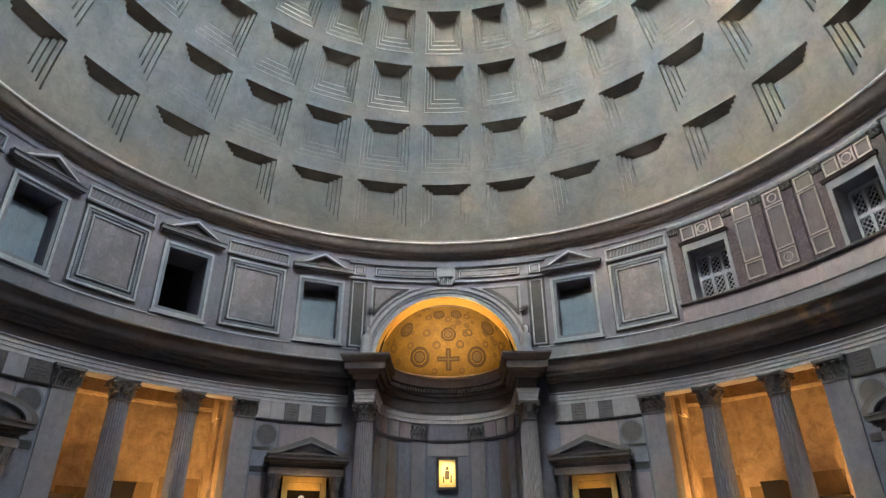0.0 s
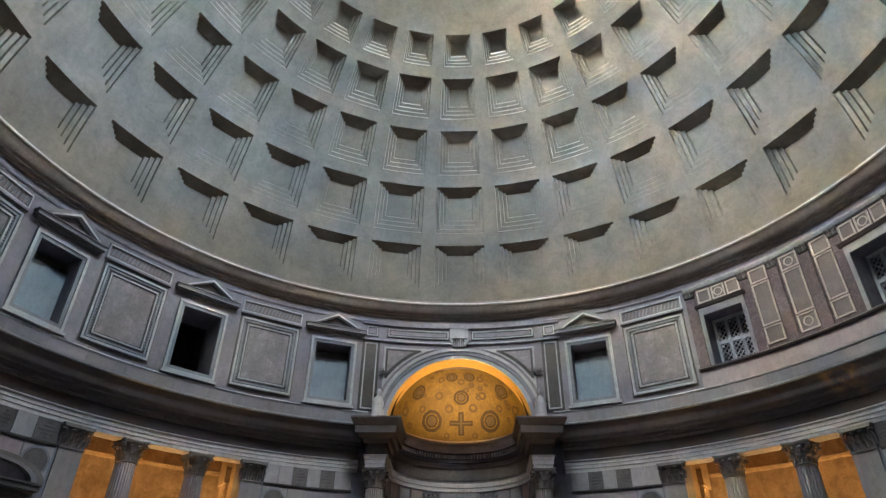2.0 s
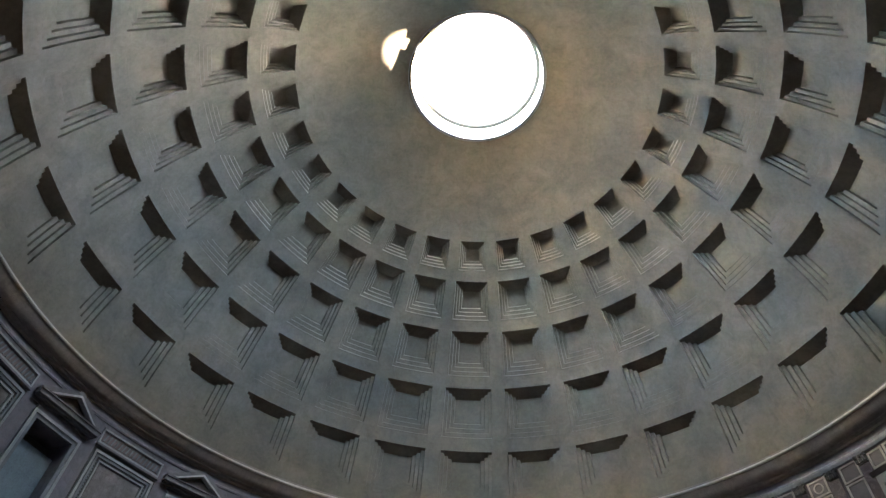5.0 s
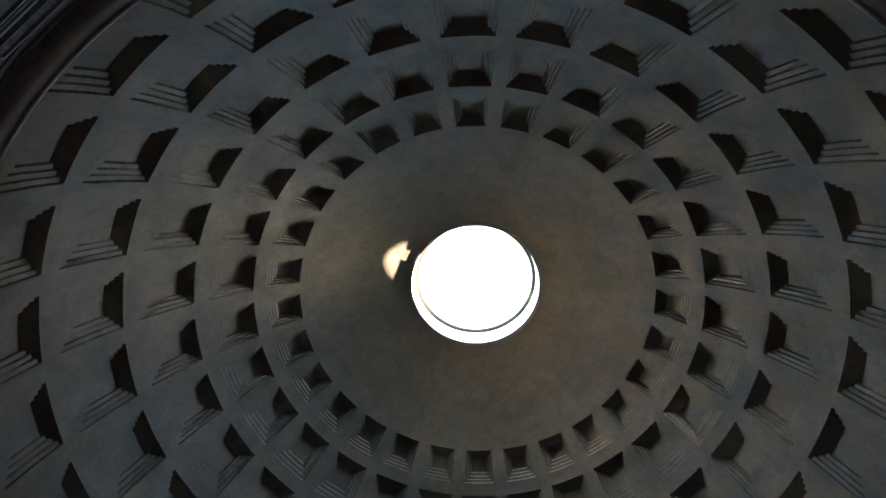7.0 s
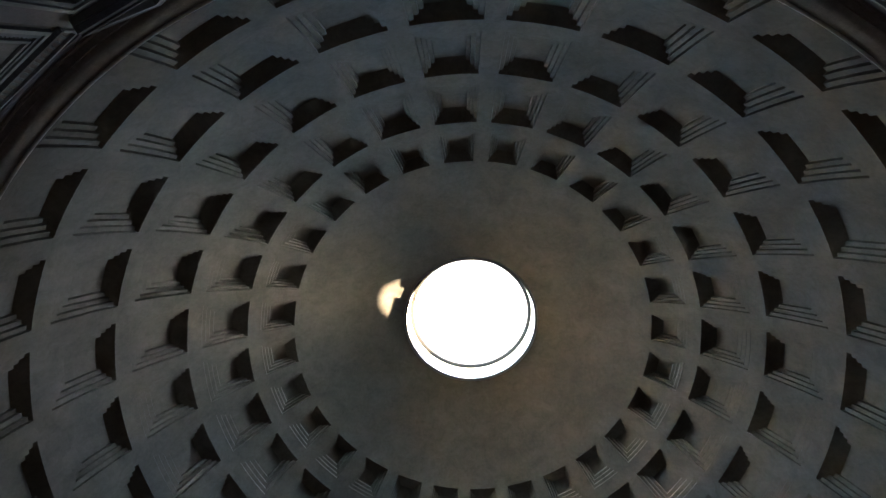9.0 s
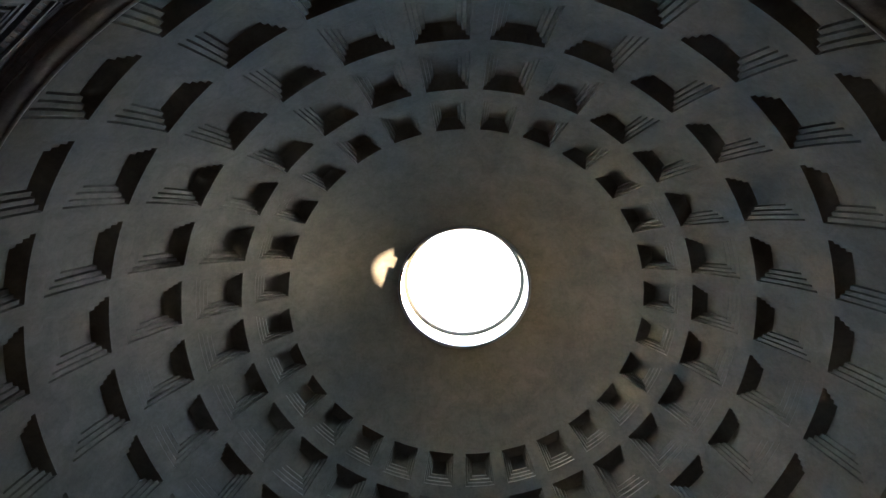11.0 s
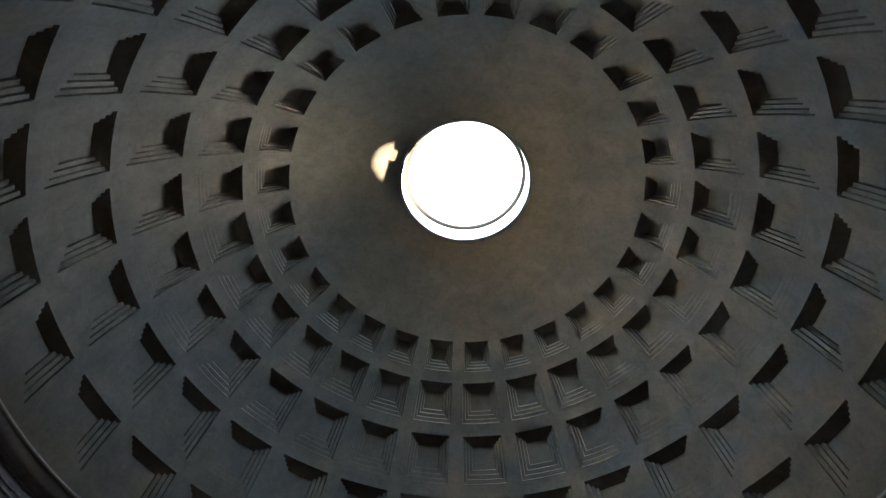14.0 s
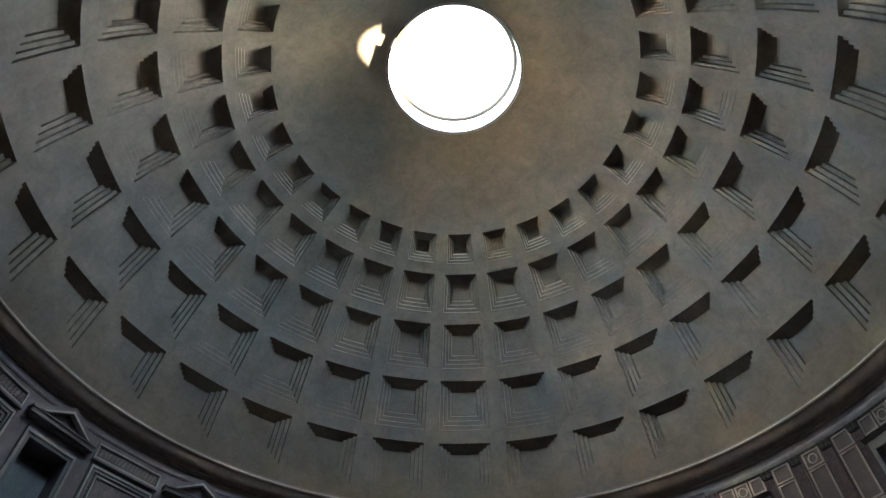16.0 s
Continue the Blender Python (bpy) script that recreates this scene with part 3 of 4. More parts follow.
def abacus():
    b, out = Mesh(), []
    for i in range(4):
        a = math.pi / 4 + i * math.pi / 2
        for s in (-0.06, 0.06):
            out.append((0.92 * math.cos(a + s), 0.92 * math.sin(a + s)))
        q = a + math.pi / 4
        out.append((0.56 * math.cos(q), 0.56 * math.sin(q)))
    n = len(out)
    for z0, z1, k in ((10.2, 10.28, 0.94), (10.28, 10.36, 1.0)):
        b.add([(x * k, y * k, z) for z in (z0, z1) for x, y in out],
              [tuple(range(n - 1, -1, -1)), tuple(range(n, 2 * n))] + [(i, (i + 1) % n, (i + 1) % n + n, i + n) for i in range(n)])
    return b


def make_column(shaft):
    c = thing("column", "fluted grey marble column with a carved Corinthian capital", "column", group="columns of the round hall")
    Mesh().box(-0.8, 0.8, -0.8, 0.8, 0, 0.2).make("plinth", MOULD, c)
    Mesh().lathe([(0.76, 0.2), (0.8, 0.28), (0.76, 0.38), (0.68, 0.42), (0.66, 0.5), (0.7, 0.56), (0.62, 0.62), (0.58, 0.64)], 32).make("base", MOULD, c, smooth=True)
    Mesh().lathe(shaft_profile(0.64, 9.26, 0.57), 96, wave=lambda i, z: 1 if i % 4 == 0 or z < 0.7 else 0.945 if i % 4 != 2 else 0.925).make("shaft", shaft, c)
    cap = round_capital().make("capital", CAPITAL, c, "weathered carved acanthus capital", smooth=True)
    abacus().make("abacus", CAPITAL, cap)
    return c


def make_pilaster():
    p = thing("pilaster", "flat grey marble pilaster with a carved Corinthian capital", "pilaster", group="pilasters of the round hall")
    Mesh().box(-0.75, 0.75, -0.2, 0.1, 0, 0.64).make("base", MOULD, p)
    Mesh().box(-0.58, 0.58, -0.1, 0.12, 0.64, 9.26).make("shaft", COLUMN, p)
    c = Mesh().box(-0.56, 0.56, -0.09, 0.1, 9.27, 10.22)
    c.box(-0.62, 0.62, -0.15, 0.1, 9.26, 9.34)
    for x in (-0.45, -0.15, 0.15, 0.45):
        leaf(c, (x, 0, 0), (1, 0, 0), (0, -1, 0), 9.36, 0.36, 0.16, 0.1, 0.2)
    for x in (-0.6, -0.3, 0, 0.3, 0.6):
        leaf(c, (x, 0, 0), (1, 0, 0), (0, -1, 0), 9.5, 0.5, 0.15, 0.1, 0.22)
    for x, o in ((-0.62, (-0.7, -0.7, 0)), (0.62, (0.7, -0.7, 0)), (-0.2, (-0.5, -0.8, 0)), (0.2, (0.5, -0.8, 0))):
        scroll(c, x, -0.24, 10.08, o, 0.12 if abs(x) > 0.3 else 0.09)
    cap = c.make("capital", CAPITAL, p, "weathered carved acanthus capital", smooth=True)
    Mesh().prism([(-0.72, 10.2), (0.72, 10.2), (0.76, 10.36), (-0.76, 10.36)], -0.34, 0.1).make("abacus", CAPITAL, cap)
    return p


column, pilaster = make_column(COLUMN), make_pilaster()
column.matrix_world = on_wall(22.12, 45 - 4.65)
pilaster.matrix_world = on_wall(R, 45 - 12.45)
for c in (45, 90, 135, 225, 270, 315):
    for s in (-1, 1):
        if (c, s) != (45, -1):
            copy_thing(column, on_wall(22.12, c + s * 4.65))
            copy_thing(pilaster, on_wall(R, c + s * 12.45))

# Attic windows and panels


def gable(half, z0, z1, y0, y1, t):
    """A gable's two raking mouldings as one outline each."""
    return [(-half, z0), (0, z1), (half, z0), (half - 2.2 * t, z0), (0, z1 - t), (-half + 2.2 * t, z0)]


def pediment(parent, half, z0, z1, y, mats, bow=False):
    """A pediment over a window or an altar: cornice, raking mouldings and the sunk field."""
    white, field, grey = mats
    p = Mesh()
    for h, a, b, out in ((half - 0.22, z0 - 0.1, z0 + 0.06, 0.45), (half - 0.12, z0 + 0.06, z0 + 0.14, 0.25), (half - 0.03, z0 + 0.14, z0 + 0.36, 0.06), (half, z0 + 0.36, z0 + 0.44, 0.0)):
        p.box(-h, h, y + out, 0.1, a, b)
    ped = p.make("pediment", grey, parent)
    zb = z0 + 0.444
    if bow:
        arc = [(half * math.cos(q), zb + (z1 - zb) * math.sin(q)) for q in np.linspace(math.pi, 0, 17)]
        low = [(0.86 * x, zb + 0.82 * (z - zb)) for x, z in arc]
    else:
        arc = [(-half, zb), (0, z1), (half, zb)]
        low = [(-half + 0.5, zb), (0, z1 - 0.22), (half - 0.5, zb)]
    n = len(arc)
    rake, edge = Mesh(), Mesh()
    for i in range(n - 1):
        rake.prism([arc[i], arc[i + 1], low[i + 1], low[i]], y, 0.1)
    rake.make("raking_moulding", grey, ped)
    thin = [(0.87 * x, zb + 0.84 * (z - zb)) for x, z in low]
    for i in range(n - 1):
        edge.prism([low[i], low[i + 1], thin[i + 1], thin[i]], y - 0.02, 0.1)
    edge.make("inner_moulding", white, ped)
    Mesh().prism(thin, y + 0.3, 0.1).make("tympanum", field, ped)
    return ped


def make_attic_window(dark):
    w = thing("attic_window", "dark open attic window in a white frame under a gable" if dark else "blind attic window with a blue-grey back under a gable", "window", group="attic windows")
    Mesh().border(-1.5, 1.5, 14.3, 18.66, 0.16, -0.2, 0.1).make("outer_frame", MOULD, w)
    Mesh().border(-1.34, 1.34, 14.46, 18.5, 0.19, -0.14, 0.1).make("inner_frame", MOULDBLUE, w)
    Mesh().box(-1.6, 1.6, -0.3, 0.1, 14.16, 14.3).make("sill", MOULD, w)
    Mesh().box(-1.42, 1.42, -0.1, 0.08, 18.67, 18.94).make("frieze_slab", ATTIC, w)
    pediment(w, 2.0, 19.05, 20.55, -0.55, (ARCHI, TYMPANUM, PEDGREY))
    if dark:
        b = Mesh().box(-1.4, 1.4, 4.6, 4.7, 14.2, 18.8)
        b.box(-1.4, -1.2, 2.21, 4.6, 14.2, 18.8).box(1.2, 1.4, 2.21, 4.6, 14.2, 18.8).box(-1.4, 1.4, 2.21, 4.6, 18.8, 19.0).box(-1.4, 1.4, 2.21, 4.6, 14.0, 14.2)
        # The passage's darkness is in its near-black colour.
        b.make("passage", SHADETONE, w)
    else:
        Mesh().box(-1.25, 1.25, 0.7, 0.8, 14.5, 17.6).make("back", BLUEWALL, w, "blue-grey board that closes the lower recess")
        # Darker, deeper back fills the recess above the board.
        Mesh().box(-1.25, 1.25, 1.35, 1.45, 14.5, 18.45).make("upper_back", PEDDARK, w)
    return w


def make_attic_panel():
    p = thing("attic_panel", "tan marble panel in white and dark moulded frames", "wall panel", group="attic panels")
    Mesh().box(-2.02, 2.02, -0.05, 0.12, 14.3, 19.02).make("backing", DARKSTONE, p)
    Mesh().border(-1.84, 1.84, 14.46, 18.86, 0.14, -0.16, 0.0).make("outer_frame", MOULD, p)
    Mesh().border(-1.66, 1.66, 14.64, 18.68, 0.12, -0.12, 0.0).make("middle_frame", MOULDBLUE, p)
    Mesh().border(-1.42, 1.42, 14.88, 18.44, 0.1, -0.14, 0.0).make("inner_frame", MOULD, p)
    beads = Mesh()
    for i in range(22):
        for x in (-1.5, 1.5):
            beads.box(x - 0.04, x + 0.04, -0.1, 0.0, 14.98 + i * 0.155, 15.06 + i * 0.155)
    tagged(beads.make("bead_row", MOULDBLUE, p), kind="stuff")
    Mesh().box(-1.26, 1.26, -0.07, 0.0, 15.04, 18.28).make("slab", PANEL, p)
    f = Mesh().box(-1.95, 1.95, -0.05, 0.12, 19.2, 20.02)
    f.make("frieze_backing", VIOLET, p)
    Mesh().border(-1.95, 1.95, 19.2, 20.02, 0.1, -0.14, 0.0).make("frieze_frame", MOULD, p)
    z = Mesh()
    for i in range(16):
        x = -1.72 + i * 0.23
        z.prism([(x, 19.4), (x + 0.08, 19.4), (x + 0.2, 19.82), (x + 0.12, 19.82)], -0.09, 0.0)
    tagged(z.make("frieze_inlay", MOULDBLUE, p), kind="stuff")
    Mesh().box(-1.98, 1.98, -0.22, 0.1, 19.06, 19.16).make("ledge", PEDGREY, p)
    return p


window, open_window, panel = make_attic_window(False), make_attic_window(True), make_attic_panel()
placed = set()
for c in WIN:
    if c in GRILLED:
        continue
    src = open_window if c in DARK else window
    if src in placed:
        copy_thing(src, on_wall(R, c))
    else:
        src.matrix_world = on_wall(R, c)
        placed.add(src)
for k in range(1, 15):
    c = 33.75 + 22.5 * (k - 1)
    if c == 56.25:
        continue
    if panel in placed:
        copy_thing(panel, on_wall(R - 0.04, c))
    else:
        panel.matrix_world = on_wall(R - 0.04, c)
        placed.add(panel)


# The restored stretch of the attic, between 39.5 and 73 degrees
def restored():
    st = setting(Mesh().block(21.48, R, 39.6, 72.8, 13.97, 14.98, 18).make("attic_base", TANSLAB), "tan marble base of the restored attic", "wall")
    Mesh().ring([(R, 15.0), (21.36, 15.0), (21.3, 15.08), (21.36, 15.16), (R, 15.18)], 39.6, 72.8, 24).make("ledge", CORNICE, st)
    for a, b, z0, z1 in ((39.6, 41.98, 15.2, 18.3), (48.02, 64.48, 15.2, 18.3), (70.52, 72.8, 15.2, 18.3), (39.6, 72.8, 18.3, 20.05)):
        Mesh().block(21.6, R, a, b, z0, z1).make("facing", BURGUNDY, st)
    Mesh().ring([(R, 20.06), (21.5, 20.06), (21.44, 20.2), (21.42, 20.3), (R, 20.3)], 39.6, 72.8, 24).make("moulding", MOULD, st)
    for c in GRILLED:
        for a, b in ((c - 3.6, c - 3.02), (c + 3.02, c + 3.6)):
            Mesh().block(21.48, R, a, b, 15.19, 18.72, 1).make("jamb", LIGHTSLAB, st)
        Mesh().block(21.48, R, c - 3.6, c + 3.6, 18.3, 18.75, 4).make("lintel", LIGHTSLAB, st)
        Mesh().ring([(R, 18.76), (21.42, 18.76), (21.3, 18.92), (R, 18.96)], c - 4.0, c + 4.0, 5).make("lintel_ledge", CORNICE, st)
        for i, o in enumerate((-2.35, 0, 2.35)):
            tile(st, c + o, 1.05, 19.1, 19.95, i == 1)
    for i, c in enumerate((51.4, 56.25, 61.1)):
        tile(st, c, 1.35, 19.1, 19.98, i == 1)
        tile(st, c, 1.35, 16.5, 19.04, False)
        tile(st, c, 1.35, 15.45, 16.44, i == 1)
    for c in (40.4, 49.2, 53.8, 58.7, 63.3, 72.0):
        Mesh().block(21.52, 21.62, c - 0.75, c + 0.75, 15.19, 19.55, 1).make("pilaster", BURGUNDY, st)
        cap = Mesh().block(21.48, 21.62, c - 0.72, c + 0.72, 19.6, 20.04, 1)
        for q in (-0.6, 0, 0.6):
            cap.block(21.42, 21.5, c + q - 0.22, c + q + 0.22, 19.64, 19.84, 1)
            cap.block(21.39, 21.5, c + q * 1.2 - 0.16, c + q * 1.2 + 0.16, 19.88, 20.02, 1)
        cap.make("pilaster_capital", DARKSTONE, st)
    return st


def tile(parent, c, w, z0, z1, circle):
    """A framed marble field, w degrees to each side, with a ring in it if asked."""
    m = on_wall(21.6, c, 0)
    h = w * math.pi / 180 * R
    Mesh().box(-h, h, -0.02, 0.05, z0, z1).make("field", VIOLET, parent).matrix_world = m
    Mesh().border(-h, h, z0, z1, 0.09, -0.06, -0.02).make("field_frame", MOULDTAN, parent).matrix_world = m
    if circle:
        zc, r = (z0 + z1) / 2, 0.27
        ring = Mesh()
        pts = []
        for q in range(24):
            a = q * math.pi / 12
            pts += [(k * math.cos(a), y, zc + k * math.sin(a)) for k, y in ((r - 0.07, -0.021), (r - 0.07, -0.05), (r, -0.05), (r, -0.021))]
        ring.add(pts, [(4 * q + k, 4 * q + (k + 1) % 4, (4 * q + 4 + (k + 1) % 4) % 96, (4 * q + 4 + k) % 96) for q in range(24) for k in range(4)])
        ring.make("ring", MOULDTAN, parent).matrix_world = m


restored()


def make_grille():
    g = thing("window_grille", "pierced white marble grille in a deep attic window", "window grille", group="attic grilles")
    f = Mesh()
    for x0, x1 in ((-1.15, -1.0), (-0.44, -0.28), (0.28, 0.44), (1.0, 1.15)):
        f.box(x0, x1, 0.86, 1.0, 14.66, 18.3)
    for z0, z1 in ((14.66, 15.2), (16.7, 16.9), (18.1, 18.3)):
        f.box(-1.15, 1.15, 0.87, 0.99, z0, z1)
    f.make("grille_frame", MOULD, g)
    for x0 in (-1.0, -0.28, 0.44):
        for z0, z1 in ((15.2, 16.7), (16.9, 18.1)):
            p = Mesh()
            w, n = 0.56, int((z1 - z0) / 0.28 + 0.5)
            d = (z1 - z0) / n
            for i in range(n):
                for j in range(2):
                    cx, cz = x0 + w * (j + 0.5) / 2, z0 + d * (i + 0.5)
                    for s in (-1, 1):
                        a, b = (cx - w / 4, cz - s * d / 2), (cx + w / 4, cz + s * d / 2)
                        p.prism([(a[0], a[1] - 0.035), (b[0], b[1] - 0.035), (b[0], b[1] + 0.035), (a[0], a[1] + 0.035)], 0.9 + 0.001 * s, 0.96 + 0.001 * s)
            p.make("pierced_panel", MOULD, g)
    Mesh().box(-1.2, 1.2, 2.0, 2.15, 14.6, 18.4).make("back", SHADETONE, g)
    return g


grille = make_grille()
grille.matrix_world = on_wall(R, GRILLED[0])
copy_thing(grille, on_wall(R, GRILLED[1]))

# Apse
AC, AR, SZ = Vector((-0.1, 21.9, 0)), 4.45, 13.6


def half_dome(r, e0, e1, a0, a1, k, n):
    verts = [(AC.x + r * math.cos(radians(e)) * math.sin(radians(a)), AC.y + r * math.cos(radians(e)) * math.cos(radians(a)), SZ + r * math.sin(radians(e)))
             for e in np.linspace(e0, e1, k + 1) for a in np.linspace(a0, a1, n + 1)]
    return Mesh().add(verts, [(j * (n + 1) + i, j * (n + 1) + i + 1, (j + 1) * (n + 1) + i + 1, (j + 1) * (n + 1) + i) for j in range(k) for i in range(n)])


def on_half_dome(a, e, x, z, r):
    """x and z metres away from the bearing a and the height e on the half dome."""
    e2 = radians(e) + z / r
    a2 = radians(a) + x / (r * max(0.3, math.cos(radians(e))))
    return (AC.x + r * math.cos(e2) * math.sin(a2), AC.y + r * math.cos(e2) * math.cos(a2), SZ + r * math.sin(e2))


def mosaic_ring(parent, a, e, r0, r1, sides=8, mat=None, name="medallion"):
    m, n = Mesh(), 24
    turn = math.pi / sides
    pts = []
    for q in range(n):
        t = 2 * math.pi * q / n
        k = math.cos(math.pi / sides) / math.cos((t + turn) % (2 * math.pi / sides) - math.pi / sides)
        for r in (r0, r1):
            pts.append(on_half_dome(a, e, r * k * math.cos(t), r * k * math.sin(t), AR - 0.025))
    m.add(pts, [(2 * q, 2 * q + 1, (2 * q + 3) % (2 * n), (2 * q + 2) % (2 * n)) for q in range(n)])
    if r0 == 0:
        m = Mesh().add([pts[2 * q + 1] for q in range(n)], [tuple(range(n))])
    return m.make(name, mat or MOSAIC, parent)


def build_apse():
    w = Mesh()
    w.ring([(AR, 0), (AR + 0.8, 0), (AR + 0.8, SZ), (AR, SZ)], -92, 92, 48, centre=(AC.x, AC.y))
    wall = setting(w.make("wall_apse", WALL), "curved grey marble wall of the apse", "wall")

    def belt(a0, a1, prof, mat, name, n=0):
        Mesh().ring(prof, a0, a1, n or max(2, int(abs(a1 - a0) / 4)), centre=(AC.x, AC.y)).make(name, mat, wall)

    def slab(a0, a1, z0, z1, mat, out=0.04, name="slab"):
        belt(a0, a1, [(AR - out, z0), (AR + 0.05, z0), (AR + 0.05, z1), (AR - out, z1)], mat, name)

    belt(-90, 90, [(AR + 0.05, 10.4), (AR - 0.1, 10.4), (AR - 0.1, 10.65), (AR - 0.14, 10.66), (AR - 0.14, 10.95), (AR - 0.2, 11.05), (AR + 0.05, 11.1)], ARCHI, "architrave")
    slab(-90, 90, 11.11, 11.9, DARKSTONE, 0.06, "frieze")
    belt(-90, 90, [(AR + 0.05, 11.91), (AR - 0.15, 11.91), (AR - 0.2, 12.2), (AR - 0.3, 12.25), (AR - 0.34, 12.7), (AR - 0.62, 12.8), (AR - 0.66, 13.3), (AR - 0.72, 13.5), (AR - 0.3, 13.58), (AR + 0.05, 13.58)], CORNICE, "cornice")
    d = Mesh()
    for i in range(56):
        a = -88 + i * 3.14
        d.ring([(AR - 0.56, 12.45), (AR - 0.3, 12.45), (AR - 0.3, 12.72), (AR - 0.56, 12.72)], a, a + 1.7, 1, centre=(AC.x, AC.y))
    tagged(d.make("dentil_row", CORNICE, wall), kind="stuff")
    slab(-90, 90, 9.15, 9.3, DARKSTONE, 0.09, "moulding")
    for s in (-1, 1):
        c = s * 27.5
        slab(c - 6.5, c + 6.5, 0, 9.2, LIGHTSLAB, 0.12, "pilaster")
        m = Matrix.Translation((AC.x + (AR - 0.1) * math.sin(radians(c)), AC.y + (AR - 0.1) * math.cos(radians(c)), 0)) @ pose(0, 0, 0, 0, 0, -c)
        for o in pilaster.children:
            if o.name.startswith("capital"):
                cap = new("pilaster_capital", o.data)
                cap.material_slots[0].link = "OBJECT"
                cap.material_slots[0].material = PEDGREY
                cap.parent, cap.matrix_world = wall, m @ Matrix.Diagonal((0.85, 1, 1, 1))
        slab(c - s * 9 - 2.2, c - s * 9 + 2.2, 5.2, 9.1, WALL, 0.03)
        slab(c + s * 9 - 2.2, c + s * 9 + 2.2, 1, 9.1, WALL, 0.03)
        for a in (42.5, 56, 69.5):
            slab(s * a - 5.4, s * a + 5.4, 1.0, 9.0, (WALLGREY, TANSLAB, ROSE)[int(a) % 3], 0.05)
        for a in (40, 54, 70):
            slab(s * a - 6, s * a + 6, 9.36, 10.36, TANSLAB if a != 54 else LIGHTSLAB, 0.05)
    slab(-18, 18, 8.3, 9.1, LIGHTSLAB, 0.05)
    slab(-18, -9, 5.4, 8.2, WALLGREY, 0.05)
    slab(9, 18, 5.4, 8.2, WALLGREY, 0.05)
    slab(-17, 17, 9.36, 10.36, WALLGREY, 0.05)

    gold = setting(half_dome(AR, 0, 90, -90, 90, 18, 40).make("ceiling_apse", GOLD, smooth=True), "golden mosaic half dome with medallions and a cross", "half dome")
    for a, e, r in ((-28, 18.6, 0.76), (30.5, 18.0, 0.76), (2, 42, 0.55), (-55.5, 40, 0.55), (58, 40, 0.55), (-15, 63, 0.4), (20, 63, 0.4)):
        mosaic_ring(gold, a, e, r * 0.74, r * 1.06)
        mosaic_ring(gold, a, e, r * 0.42, r * 0.62, 12)
        mosaic_ring(gold, a, e, 0, r * 0.4, 12, MOSAICPALE)
    for a, e, r in ((-11.5, 31, 0.36), (14.5, 31.5, 0.36), (-26, 42, 0.34), (28.5, 41.6, 0.34), (-41, 27, 0.3), (44, 27, 0.3), (-62, 20, 0.4), (64, 20, 0.4), (3, 58, 0.3), (-32, 58, 0.28), (37, 58, 0.28), (-12, 7, 0.25), (14, 7, 0.25)):
        mosaic_ring(gold, a, e, r * 0.45, r * 0.95, 8, VINE, name="star")
    rng = random.Random(5)
    for k in range(46):  # vine tendrils between the medallions
        a, e = rng.uniform(-76, 76), rng.uniform(7, 70)
        r = rng.uniform(0.12, 0.26)
        if abs(abs(a) - 29) < 14 and e < 32 or abs(a) < 16 and e < 33:
            continue
        mosaic_ring(gold, a, e, r * 0.3, r, rng.choice((5, 6, 9)), VINE, "tendril")
    for pts, mat, k in (([(-0.2, -0.8), (0.2, -0.8), (0.2, -0.16), (0.82, -0.16), (0.82, 0.2), (0.2, 0.2), (0.2, 0.8), (-0.2, 0.8), (-0.2, 0.2), (-0.82, 0.2), (-0.82, -0.16), (-0.2, -0.16)], MOSAIC, 0.03),
                        ([(-0.06, -0.7), (0.06, -0.7), (0.06, -0.03), (0.72, -0.03), (0.72, 0.07), (0.06, 0.07), (0.06, 0.68), (-0.06, 0.68), (-0.06, 0.07), (-0.72, 0.07), (-0.72, -0.03), (-0.06, -0.03)], MOSAICPALE, 0.04)):
        Mesh().add([on_half_dome(1.2, 18, x, z, AR - k) for x, z in pts], [(0, 1, 2, 11), (2, 3, 4, 5), (5, 6, 7, 8), (8, 9, 10, 11), (2, 5, 8, 11)]).make("cross", mat, gold)
    half_dome(AR - 0.02, 0, 2.6, -89, 89, 1, 40).make("border", MOSAIC, gold)
    rim_arc = Mesh()
    for q0, q1 in zip(np.linspace(0, 180, 41), np.linspace(0, 180, 41)[1:]):
        rim_arc.add([(AC.x + r * math.cos(radians(q)), AC.y + 0.02, SZ + r * math.sin(radians(q))) for r, q in ((AR - 0.1, q0), (AR + 0.02, q0), (AR + 0.02, q1), (AR - 0.1, q1))], [(0, 1, 2, 3)])
    rim_arc.make("border", MOSAIC, gold)
    # Tan ring added for the lamplit edge at the half dome's foot.
    Mesh().ring([(AR - 0.45, 13.58), (AR - 0.5, 13.66), (AR - 0.4, 13.7), (AR - 0.3, 13.58)], -90, 90, 40, centre=(AC.x, AC.y)).make("cornice_lip", MOULDTAN, wall)

    # the wall round the arch, bent to the round of the hall
    rad, zc = 4.62, 13.25

    def bent(outline, r0, r1, mat, name, parent=None):
        m = Mesh()
        n = len(outline)
        m.add([(r * math.sin(x / R) + 0.0, r * math.cos(x / R), z) for r in (r0, r1) for x, z in outline],
              [tuple(range(n)), tuple(range(2 * n - 1, n - 1, -1))] + [(i, i + n, (i + 1) % n + n, (i + 1) % n) for i in range(n)])
        return m.make(name, mat, parent)

    f = Mesh()
    arc = [(AC.x + rad * math.cos(radians(q)), zc + rad * math.sin(radians(q))) for q in np.linspace(180, 0, 41)]
